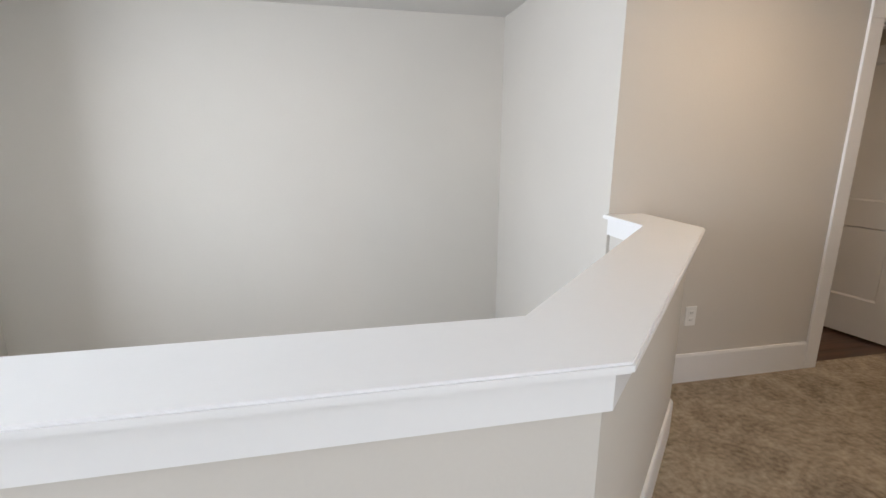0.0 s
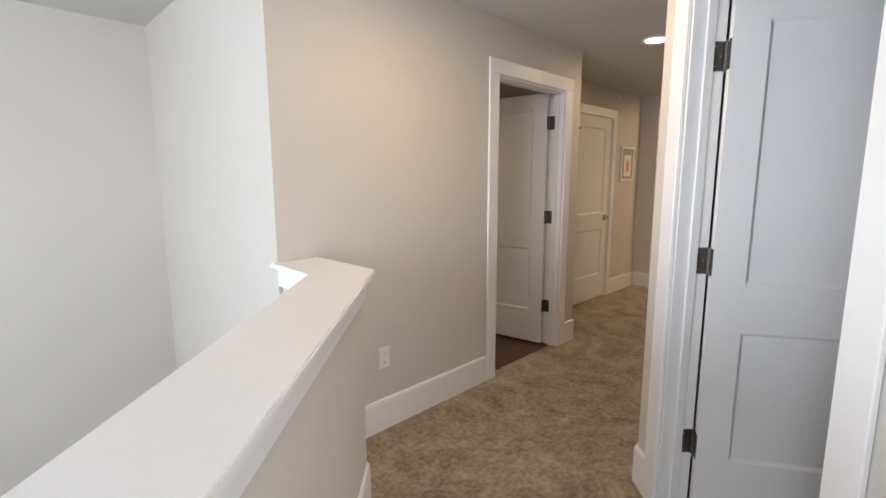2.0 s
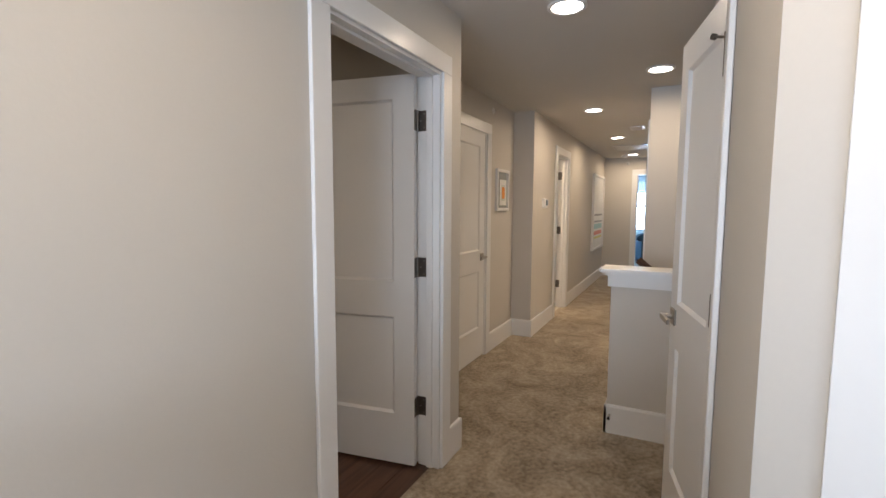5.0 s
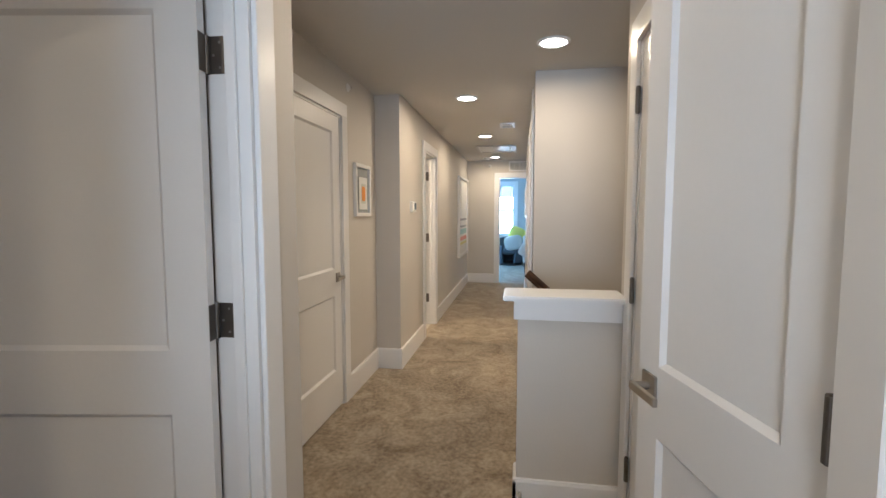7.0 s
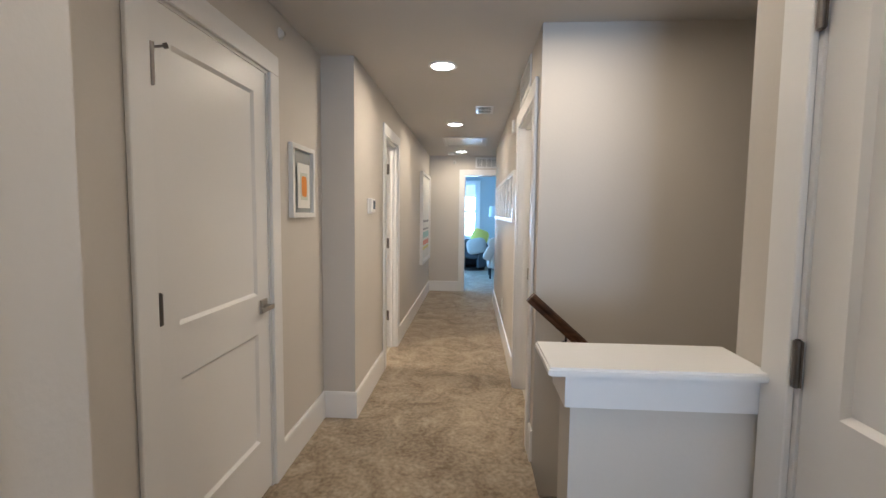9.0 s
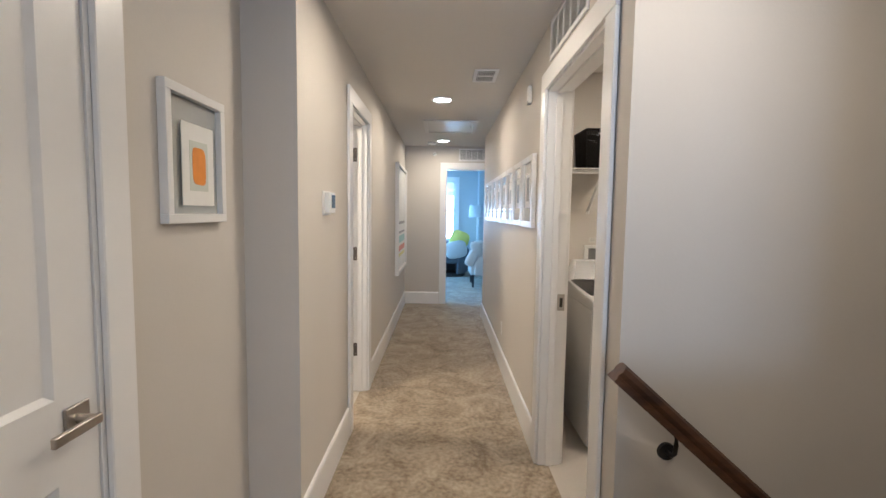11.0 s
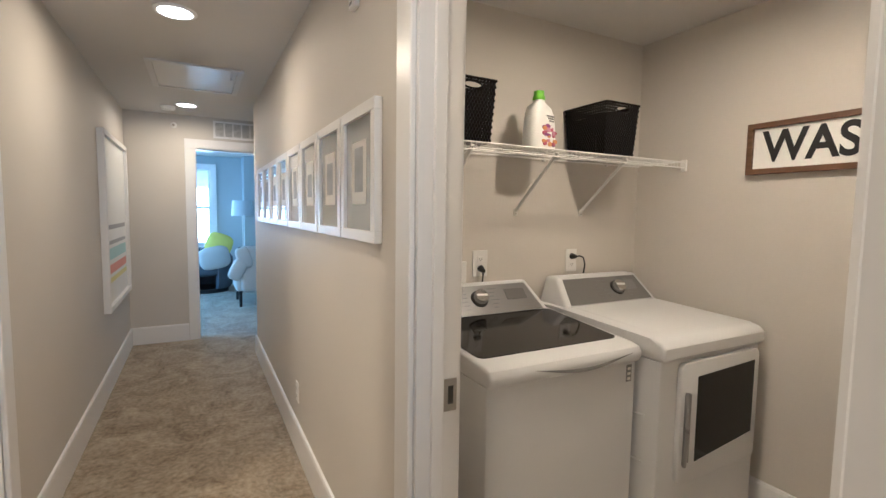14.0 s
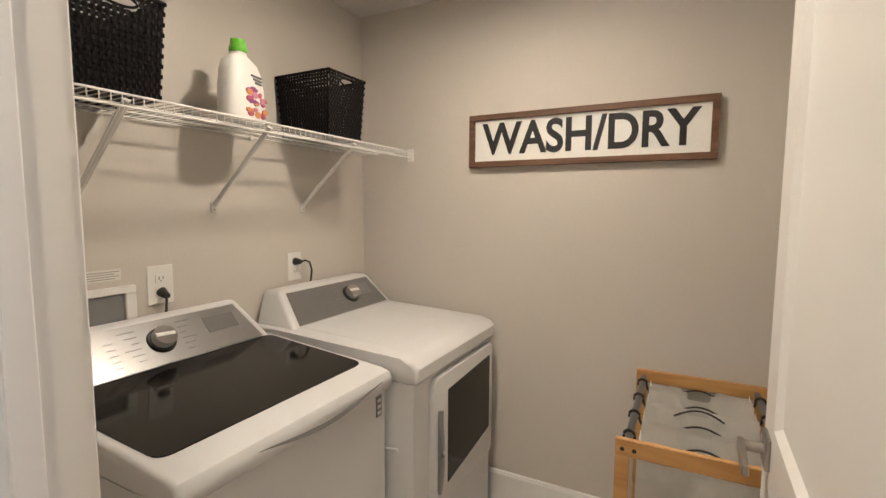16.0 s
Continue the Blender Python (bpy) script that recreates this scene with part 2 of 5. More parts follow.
wall("wall_stair_east", 'y', -1.2, Y_R, X_STAIR, X_STAIR + 0.085)
wall("wall_closet_front", 'x', X_D0, 5.08, Y_C - 0.12, Y_C, [(*DC, 0, DH)], z0=-0.3)
wall("wall_stair_west", 'y', -1.2, Y_C, 5.08, 5.20)
wall("wall_landing_east", 'y', -1.2, 1.10, 2.06, 2.18, z0=-0.3)
wall("wall_stairwell_north", 'x', -2.05, X_WELL + 0.12, 4.82, 4.94)
wall("wall_stairwell_east", 'y', Y_D1 + 0.12, 4.82, X_WELL, X_WELL + 0.12)
wall("wall_stairwell_low_east", 'y', 2.7, Y_D1 + 0.12, X_WELL, X_WELL + 0.12, z1=-0.3)
# both landing openings, west and south, are added out of view for fill light
wall("wall_west", 'y', -1.32, 4.94, -2.17, -2.05, [(0.1, 1.55, 0.6, 2.1), (2.0, 3.5, 0.5, 2.1)])
wall("wall_south", 'x', -2.05, X_STAIR + 0.085, -1.32, -1.2, [(-0.15, 1.95, 0.5, 2.15)])
wall("wall_laundry_south", 'x', X_STAIR + 0.085, X_LE + 0.12, Y_LS - 0.12, Y_LS, z0=-0.3)
wall("wall_laundry_east", 'y', Y_LS, Y_R - 0.12, X_LE, X_LE + 0.12, z0=-0.3)
wall("wall_side_passage", 'y', 0.9, Y_R - 0.12, X_PASS - 0.12, X_PASS, z0=-0.3)
wall("wall_passage_end", 'x', X_PASS, X_E, 0.9, 1.02, z0=-0.3)
wall("wall_room_west_north", 'x', X_WELL + 0.12, X_COL + 0.12, 4.82, 4.94, z0=-0.3)
wall("wall_room_divider", 'y', Y_D2 + 0.12, 4.82, X_CORNER - 0.12, X_CORNER, z0=-0.3)
wall("wall_bath_west", 'y', Y_D2 + 0.12, 4.82, X_COL, X_COL + 0.12, z0=-0.3)
wall("wall_bath_north", 'x', X_COL + 0.12, 9.6, 4.82, 4.94, z0=-0.3)
wall("wall_bath_east", 'y', Y_L + 0.12, 4.82, 9.5, 9.62, z0=-0.3)

# angled wall beside the landing, parallel to the angled half wall, with a doorway in it
DIAG = pose(X_D0, Y_C, 0, 0, 0, -135)
bm = bmesh.new()
box(bm, 0, D0[0], 0, 0.12, -0.3, CEIL), box(bm, D0[1], 1.24, 0, 0.12, -0.3, CEIL)
box(bm, D0[0], D0[1], 0, 0.12, DH, CEIL), box(bm, D0[0], D0[1], 0, 0.12, -0.3, -0.03)
whole("wall_landing_angled", bm, M_WALL, "greige painted plaster wall set at an angle", "wall", kind="structure", m=DIAG)

bm = bmesh.new()
box(bm, -2.17, 16.6, -1.32, 6.3, CEIL, CEIL + 0.12)
whole("ceiling", bm, M_CEIL, "flat matt white painted ceiling", "ceiling", kind="structure")

# carpeted floor, cut out round both stairwells
bm = bmesh.new()
prism(bm, [(-2.05, -1.2), (5.10, -1.2), (5.10, 2.25), (6.47, 2.25), (6.47, 2.185), (X_PASS, 2.185), (X_PASS, 0.95), (12.18, 0.95), (12.18, 0.9), (16.6, 0.9), (16.6, 6.1),
           (12.18, 6.1), (12.18, 3.42), (7.0, 3.42), (7.0, 3.63), (4.42, 3.63), (4.42, 3.13), (1.92, 3.13), (1.92, 2.70), (0.90, 1.66), (-2.05, 1.66)], -0.3, 0.0)
whole("floor", bm, M_CARPET, "beige cut-pile carpet with brushed tracks", "carpet", kind="structure")
bm = bmesh.new()
box(bm, 6.50, 8.46, 0.38, 2.184, -0.3, -0.004)
whole("floor_laundry", bm, M_TILE, "pale vinyl laundry floor", "floor", kind="structure")
bm = bmesh.new()
box(bm, 7.0, 9.55, 3.421, 5.3, -0.3, -0.004)
whole("floor_bath", bm, M_TILE, "pale vinyl bathroom floor", "floor", kind="structure")
bm = bmesh.new()
box(bm, -2.05, 6.5, -1.2, 5.3, LOW - 0.1, LOW)
whole("floor_lower", bm, M_CARPET, "lower floor below the stairwells", "floor", kind="structure")

# plank floor in the side room
plank_floor = thing("floor_side_room", label="dark brown plank floor of the side room", category="floor", kind="structure")
row = 0
yy = 3.132
while yy < 4.75:
    bm = bmesh.new()
    off = (row * 0.53) % 1.1
    xx = 1.98 - off
    while xx < 4.36:
        a, b = max(xx, 1.98), min(xx + 1.1, 4.36)
        if b - a > 0.02:
            box(bm, a + 0.001, b - 0.001, yy, yy + 0.124, -0.02, -0.004)
        xx += 1.1
    part("plank", bm, M_WOODFLOOR, plank_floor)
    yy += 0.126
    row += 1
bm = bmesh.new()
box(bm, 1.98, 4.36, 3.131, 4.82, -0.3, -0.021)
part("subfloor", bm, M_DARKGAP, plank_floor)


def baseboard(pts):
    """A run of tall skirting along plan points; the room lies to the left of the run."""
    for (xa, ya), (xb, yb) in zip(pts, pts[1:]):
        d = Vector((xb - xa, yb - ya, 0))
        L = d.length
        prof = [(0, 0), (0.015, 0), (0.015, 0.165), (0.010, 0.178), (0, 0.180)]
        bm = bmesh.new()
        e0, e1 = [bm.verts.new((0, o, z)) for o, z in prof], [bm.verts.new((L, o, z)) for o, z in prof]
        bm.faces.new(e0), bm.faces.new(e1[::-1])
        for i in range(len(prof)):
            bm.faces.new((e0[i], e0[(i + 1) % 5], e1[(i + 1) % 5], e1[i]))
        whole("baseboard", bm, M_TRIM, "tall white painted baseboard", "baseboard", kind="structure",
              m=Matrix.Translation((xa, ya, 0)) @ Matrix.Rotation(math.atan2(d.y, d.x), 4, 'Z'))


CW = 0.095  # width of the door casings


def lever(parent, x, z, y, side, way):
    """Square rose with a flat lever; side: +1 or -1 along local y, way: lever direction along local x."""
    bm = bmesh.new()
    box(bm, x - 0.033, x + 0.033, *sorted((y, y + side * 0.009)), z - 0.033, z + 0.033, 0.002)
    cyl(bm, (x, y, z), (x, y + side * 0.045, z), 0.011, n=14)
    box(bm, *sorted((x - way * 0.012, x + way * 0.115)), *sorted((y + side * 0.042, y + side * 0.054)), z - 0.011, z + 0.011, 0.002)
    part("lever_handle", bm, M_NICKEL, parent, "satin nickel lever handle")


def leaf_mesh(w, h, t):
    """A two-panel shaker door leaf, hinge edge at x=0, faces at y=0 and y=t."""
    bm = bmesh.new()
    st, top, lo, m0, m1 = min(0.115, w * 0.17), 0.115, 0.275, 0.80, 0.985
    box(bm, 0, st, 0, t, 0, h), box(bm, w - st, w, 0, t, 0, h)
    for z0, z1 in ((0, lo), (m0, m1), (h - top, h)):
        box(bm, st, w - st, 0, t, z0, z1)
    for z0, z1 in ((lo, m0), (m1, h - top)):
        k, d = 0.013, 0.012
        for y, s in ((0, 1), (t, -1)):
            o = [bm.verts.new(p) for p in ((st, y, z0), (w - st, y, z0), (w - st, y, z1), (st, y, z1))]
            i = [bm.verts.new(p) for p in ((st + k, y + s * d, z0 + k), (w - st - k, y + s * d, z0 + k), (w - st - k, y + s * d, z1 - k), (st + k, y + s * d, z1 - k))]
            for j in range(4):
                bm.faces.new((o[j], o[(j + 1) % 4], i[(j + 1) % 4], i[j]))
            bm.faces.new(i)
    return bm


def add_leaf(parent, m, w, flip=False, levers=(1,), pin_side=-1, hinges=True, stop=False, height=2.03, open_hinge=False):
    """Leaf with hinges and lever; m is the hinge pose, flip mirrors it to a right-hand leaf."""
    s = -1 if flip else 1
    t = 0.035
    bm = leaf_mesh(w, height, t)
    if flip:
        bmesh.ops.scale(bm, vec=(-1, 1, 1), verts=bm.verts)
    lf = part("leaf", bm, M_DOOR, parent, "white two-panel door leaf", m=m)
    for side in levers:
        lever(lf, s * (w - 0.065), 0.925, t if side > 0 else 0.0, side, -s)
    if hinges:
        yp = -0.015 if pin_side < 0 else t + 0.006
        for z in (0.318, 1.063, 1.808):
            bm = bmesh.new()
            cyl(bm, (-s * 0.002, yp, z - 0.05), (-s * 0.002, yp, z + 0.05), 0.0088, n=12)
            cyl(bm, (-s * 0.002, yp, z - 0.053), (-s * 0.002, yp, z + 0.053), 0.005, n=10)
            if open_hinge:
                box(bm, *sorted((-s * 0.0035, -s * 0.0005)), -0.001, t + 0.001, z - 0.051, z + 0.051, 0.0008)
            else:
                box(bm, *sorted((-s * 0.013, s * 0.010)), yp + 0.001, yp + 0.005, z - 0.05, z + 0.05)
            part("hinge", bm, M_HINGE, lf, "brushed nickel butt hinge")
        if stop:
            bm = bmesh.new()
            cyl(bm, (0, yp, 1.868), (s * 0.022, yp - 0.028, 1.878), 0.004, n=10)
            cyl(bm, (-s * 0.002, yp, 1.858), (-s * 0.002, yp, 1.883), 0.010, n=12)
            cyl(bm, (s * 0.020, yp - 0.026, 1.877), (s * 0.027, yp - 0.034, 1.881), 0.009, n=12)
            part("pin_stop", bm, M_HINGE, lf, "nickel hinge-pin door stop")
    return lf


def door_frame(name, m, w, T=0.12, label="", front=True, back=True, cut=(1, 1)):
    """Jamb, stops and casings for an opening from local x=0 to w; local y runs through the wall."""
    d = thing(name, m, label, "door", kind="structure")
    bm = bmesh.new()
    j = 0.018
    box(bm, 0, j, -0.001, T + 0.001, 0, DH - j), box(bm, w - j, w, -0.001, T + 0.001, 0, DH - j), box(bm, 0, w, -0.001, T + 0.001, DH - j, DH)
    part("jamb", bm, M_TRIM, d)
    for show, y0, y1 in ((front, -0.019, -0.002), (back, T + 0.002, T + 0.019)):
        if show:
            bm = bmesh.new()
            k = 0.006
            if cut[0]:
                box(bm, k - CW, k, y0, y1, 0, DH - k, 0.003)
            if cut[1]:
                box(bm, w - k, w - k + CW, y0, y1, 0, DH - k, 0.003)
            box(bm, k - CW if cut[0] else 0, w - k + CW if cut[1] else w, y0, y1, DH - k, DH - k + CW, 0.003)
            part("casing", bm, M_TRIM, d, "flat white door casing")
    return d


def door_stop(d, w, y):
    bm = bmesh.new()
    box(bm, 0.018, 0.030, y, y + 0.032, 0, DH - 0.018, 0.002), box(bm, w - 0.030, w - 0.018, y, y + 0.032, 0, DH - 0.018, 0.002)
    box(bm, 0.030, w - 0.030, y, y + 0.032, DH - 0.030, DH - 0.018, 0.002)
    part("door_stop", bm, M_TRIM, d)


J = 0.021


def jamb_plates(d, x0, x1):
    """Hinge leaves screwed to the jamb beside an open door."""
    for z in (0.330, 1.075, 1.820):
        bm = bmesh.new()
        box(bm, x0, x1, 0.074, 0.121, z - 0.051, z + 0.051, 0.0006)
        pl = part("hinge_plate", bm, M_HINGE, d, "brushed nickel hinge leaf")
        for k, (y, dz) in enumerate(((0.086, 0.034), (0.105, 0.0), (0.086, -0.034))):
            bm = bmesh.new()
            xm = x0 if x0 > 0.1 else x1
            cyl(bm, (xm - 0.0004, y, z + dz), (xm + 0.0004, y, z + dz), 0.004, n=10)
            part("screw", bm, M_NICKEL, pl)


# side room on the landing: hinged on its far jamb, swung into the room
w = D1[1] - D1[0]
d1 = door_frame("door_1", pose(D1[0], Y_D1, 0), w, label="white two-panel door swung open into the dark side room")
door_stop(d1, w, 0.035)
jamb_plates(d1, w - 0.0195, w - 0.0178)
add_leaf(d1, pose(w - J - 0.012, 0.122, 0.012, 0, 0, -81) @ pose(0, -0.035, 0), w - 2 * J, flip=True, levers=(-1, 1), pin_side=1, open_hinge=True)
# closed closet door, hinges to the hall
w = D2[1] - D2[0]
d2 = door_frame("door_2", pose(D2[0], Y_D2, 0), w, label="closed white two-panel closet door with nickel lever", back=False)
add_leaf(d2, pose(J, 0.004, 0.012), w - 2 * J, levers=(-1,), stop=True)
# bathroom door, swung in
w = D3[1] - D3[0]
d3 = door_frame("door_3", pose(D3[0], Y_L, 0), w, label="white door swung open into the bathroom")
door_stop(d3, w, 0.035)
jamb_plates(d3, w - 0.0195, w - 0.0178)
add_leaf(d3, pose(w - J - 0.010, 0.122, 0.012, 0, 0, -86) @ pose(0, -0.035, 0), w - 2 * J, flip=True, levers=(-1, 1), pin_side=1, open_hinge=True)
# pair of hall closet doors facing the hall from the south (local x runs west)
w = DC[1] - DC[0]
d4 = door_frame("door_4", pose(DC[1], Y_C, 0, 0, 0, 180), w, label="pair of narrow white closet doors, one ajar", back=False)
lw = (w - 2 * J) / 2 - 0.002
add_leaf(d4, pose(J, 0.004, 0.012), lw, levers=(-1,))
add_leaf(d4, pose(w - J, 0.002, 0.012, 0, 0, 12.5), lw, flip=True, levers=(-1,), stop=True)
# narrow door in the angled wall, open inward; hinged by the corner (local x runs south-west)
w = D0[1] - D0[0]
d0 = door_frame("door_5", DIAG @ pose(D0[0], 0, 0), w, label="narrow white two-panel door standing ajar", back=False, cut=(1, 1))
jamb_plates(d0, 0.0178, 0.0195)
door_stop(d0, w, 0.045)
add_leaf(d0, pose(J + 0.012, 0.122, 0.012, 0, 0, 76) @ pose(0, -0.035, 0), w - 2 * J, levers=(-1, 1), pin_side=1, open_hinge=True)
# laundry door, swung in against the side wall (local x runs west)
w = DL[1] - DL[0]
d6 = door_frame("door_6", pose(DL[1], Y_R, 0, 0, 0, 180), w, label="white laundry door swung open into the room")
door_stop(d6, w, 0.040)
add_leaf(d6, pose(w - J, 0.118, 0.012, 0, 0, -91) @ pose(0, -0.035, 0), w - 2 * J, flip=True, levers=(-1, 1), pin_side=1, open_hinge=True)
bm = bmesh.new()
box(bm, 0.018, 0.0205, 0.080, 0.119, 0.875, 0.965, 0.001)
strike = part("strike_plate", bm, M_NICKEL, d6, "nickel strike plate")
# flat dark plate coloured as the shade inside the latch hole
bm = bmesh.new()
box(bm, 0.0206, 0.0212, 0.092, 0.108, 0.895, 0.945)
part("strike_hole", bm, M_DARKGAP, strike)
# cased doorway into the far bedroom (local x runs south)
d7 = door_frame("door_7", pose(X_E, DE[1], 0, 0, 0, -90), DE[1] - DE[0], label="white cased doorway into the far bedroom")

# baseboards
o = CW - 0.004
baseboard([(D1[0] - o, Y_D1), (2.0, Y_D1)])
baseboard([(X_CORNER, Y_D1), (D1[1] + o, Y_D1)])
baseboard([(X_CORNER, Y_D2), (X_CORNER, Y_D1 - 0.015)])
baseboard([(X_COL, Y_D2), (D2[1] + o, Y_D2)])
baseboard([(D2[0] - o, Y_D2), (X_CORNER, Y_D2)])
baseboard([(X_COL, Y_L - 0.015), (X_COL, Y_D2)])
baseboard([(D3[0] - o, Y_L), (X_COL, Y_L)])
baseboard([(X_E, Y_L), (D3[1] + o, Y_L)])
baseboard([(X_E, DE[1] + o), (X_E, Y_L)])
baseboard([(DL[1] + o, Y_R), (X_PASS, Y_R)])
baseboard([(X_STAIR, Y_R), (DL[0] - o, Y_R)])
baseboard([(X_PASS, Y_R + 0.015), (X_PASS, 1.02)])
baseboard([(X_D0 - 0.006, Y_C), (DC[0] - o, Y_C)])
for a, b in ((D0[0] - o, 0), (1.24, D0[1] + o)):
    baseboard([(X_D0 - a * 0.70711, Y_C - a * 0.70711), (X_D0 - b * 0.70711, Y_C - b * 0.70711)])
baseboard([(2.06, -1.2), (2.06, 1.0)])
baseboard([(X_STAIR + 0.085, Y_LS), (X_LE, Y_LS)])
baseboard([(X_LE, Y_LS), (X_LE, 2.145)])
baseboard([(X_STAIR + 0.085, 2.145), (X_STAIR + 0.085, Y_LS)])

# ---------------------------------------------------------------- half walls
CAP = 1.024


def half_wall(name, centre, label, low, over=0.0):
    """A thin parapet along plan points with a wide flat cap, an apron under it and skirting on its landing side."""
    t, ap, cp = 0.066, 0.086, 0.118
    th = thing(name, None, label, "half wall", kind="structure")

    def ring(off, ext=0.0):
        pts = [Vector(p) for p in centre]
        pts[-1] = pts[-1] + (pts[-1] - pts[-2]).normalized() * ext
        left, right = [], []
        for i, p in enumerate(pts):
            a = (pts[i] - pts[i - 1]).normalized() if i else None
            b = (pts[i + 1] - pts[i]).normalized() if i + 1 < len(pts) else None
            n1 = Vector((-(a or b).y, (a or b).x))
            n2 = Vector((-(b or a).y, (b or a).x))
            n = (n1 + n2).normalized()
            k = off / n.dot(n1)
            left.append(tuple(p + n * k)), right.append(tuple(p - n * k))
        return right + left[::-1]
    bm = bmesh.new()
    prism(bm, ring(t), low, CAP - 0.022)
    part("parapet", bm, M_WALL, th, "greige painted plaster parapet")
    bm = bmesh.new()
    prism(bm, ring(ap, over * 0.4), CAP - 0.108, CAP - 0.0225)
    part("apron", bm, M_TRIM, th, "white apron board")
    bm = bmesh.new()
    prism(bm, ring(cp, over + 0.02 if over else 0.0), CAP - 0.022, CAP)
    bmesh.ops.bevel(bm, geom=[e for e in bm.edges if len(e.link_faces) == 2 and abs(e.verts[0].co.z - e.verts[1].co.z) < 1e-5], offset=0.005, segments=2, affect='EDGES')
    part("cap", bm, M_TRIM, th, "wide white painted cap board")
    return th


h1 = [(-2.05, 1.665), (0.923, 1.665), (1.942, 2.684), (1.942, Y_D1 - 0.002)]
half_wall("half_wall_stairwell", h1, "white-capped half wall round the open stairwell", LOW)
h2 = [(5.146, Y_C + 0.002), (5.146, 2.345)]
half_wall("half_wall_stairs", h2, "white-capped half wall at the head of the stairs", -0.3, 0.045)
baseboard([(0.95, 1.599), (-2.05, 1.599)])
baseboard([(2.008, 2.657), (0.95, 1.599)])
baseboard([(2.008, Y_D1), (2.008, 2.657)])
baseboard([(5.08, Y_C), (5.08, 2.36)])
baseboard([(5.065, 2.345), (5.212, 2.345)])

# ---------------------------------------------------------------- more materials
M_STEEL = material("brushed_steel_panel", (0.36, 0.355, 0.35), 0.32, metal=0.85, vary=0.05, scale=6, grain=260, bump=0.02)
M_GREYP = material("grey_console", (0.20, 0.195, 0.19), 0.38, metal=0.35, vary=0.04)
M_HATCH = material("semi_gloss_hatch_paint", (0.62, 0.60, 0.57), 0.38, vary=0.02, scale=2.0, grain=50, bump=0.02)
M_CHROME = material("polished_knob", (0.62, 0.61, 0.60), 0.16, metal=1.0, vary=0.03)
M_ENAMEL = material("white_enamel", (0.65, 0.65, 0.65), 0.33, vary=0.012, scale=2, grain=30, bump=0.008, coat=0.0)
M_GLASSLID = material("smoked_glass", (0.010, 0.0095, 0.009), 0.08, vary=0.2, scale=5, grain=20, bump=0.0, spec=0.25)
M_PLASTIC_BLACK = material("woven_black_plastic", (0.006, 0.0055, 0.0055), 0.50, vary=0.15, spec=0.15)
# grey for printed marks, also painted in as shade of recesses and grille gaps
M_PRINT_SHADE = material("grey_print_and_shade", (0.22, 0.22, 0.22), 0.5)
M_SIGN_WHITE = material("sign_white", (0.82, 0.81, 0.78), 0.55)
M_SIGN_WOOD = wood_material("walnut_sign_frame", (0.17, 0.088, 0.042), (0.085, 0.042, 0.02), 0.5)
M_INK = material("black_ink", (0.012, 0.011, 0.012), 0.5)
M_BAMBOO = wood_material("honey_bamboo", (0.62, 0.36, 0.12), (0.46, 0.24, 0.07), 0.42)
M_CANVAS = material("unbleached_canvas", (0.87, 0.845, 0.79), 0.9, vary=0.05, scale=9, grain=420, bump=0.25, spec=0.1)
M_TUBE = material("grey_tube", (0.16, 0.155, 0.15), 0.4, metal=0.5)
M_BOTTLE = material("white_bottle", (0.80, 0.79, 0.76), 0.35, vary=0.01, bump=0.0)
M_GREEN = material("green_cap", (0.16, 0.50, 0.02), 0.35, vary=0.04)
M_ART = material("paper_mat", (0.78, 0.77, 0.73), 0.6, vary=0.02)
M_ARTGREY = material("grey_art_print", (0.36, 0.37, 0.38), 0.6, vary=0.25, scale=14)
M_PANE = material("framed_backing", (0.42, 0.43, 0.41), 0.06, vary=0.03, bump=0.0, coat=0.7)
M_MIRRORPANE = material("glazed_print", (0.36, 0.375, 0.37), 0.07, vary=0.05, scale=6, bump=0.0, spec=0.8, coat=1.0)
M_FRAME = material("white_picture_frame", (0.76, 0.75, 0.73), 0.35, vary=0.015)
M_ORANGE = material("orange_paint", (0.80, 0.30, 0.04), 0.6, vary=0.10, scale=9)
M_SAGE = material("pale_sage_paint", (0.60, 0.62, 0.55), 0.7)
M_SCREEN = material("blue_grey_screen", (0.07, 0.11, 0.14), 0.2)
M_LABEL = material("paper_label", (0.72, 0.70, 0.64), 0.7)
PINK = [material("berry_print", c, 0.5, vary=0.12) for c in ((0.45, 0.10, 0.16), (0.26, 0.07, 0.22), (0.62, 0.28, 0.10), (0.55, 0.25, 0.34))]


def text_mesh(name, words, size, mat, parent, m, extrude=0.0008, bold=0.0, stretch=1.0):
    cu = bpy.data.curves.new(name, 'FONT')
    cu.body, cu.size, cu.extrude, cu.align_x, cu.align_y, cu.offset = words, size, extrude, 'CENTER', 'CENTER', bold
    tmp = bpy.data.objects.new(name, cu)
    scene.collection.objects.link(tmp)
    bpy.context.view_layer.update()
    me = bpy.data.meshes.new_from_object(tmp.evaluated_get(bpy.context.evaluated_depsgraph_get()))
    bpy.data.objects.remove(tmp)
    me.transform(Matrix.Diagonal((stretch, 1, 1, 1)))
    me.materials.clear()
    me.materials.append(mat)
    ob = new(name, me)
    ob.parent = parent
    ob.matrix_basis = m
    return ob


def wpart(name, bm, mat, parent, label="", smooth=False):
    """A part modelled in world places under a thing that only stands somewhere."""
    bmesh.ops.translate(bm, vec=-parent.location, verts=bm.verts)
    return part(name, bm, mat, parent, label, smooth=smooth)


def rounded(bm, offset, seg=3, only=None):
    bmesh.ops.bevel(bm, geom=[e for e in bm.edges if only is None or only(e)], offset=offset, segments=seg, affect='EDGES', profile=0.5, clamp_overlap=True)


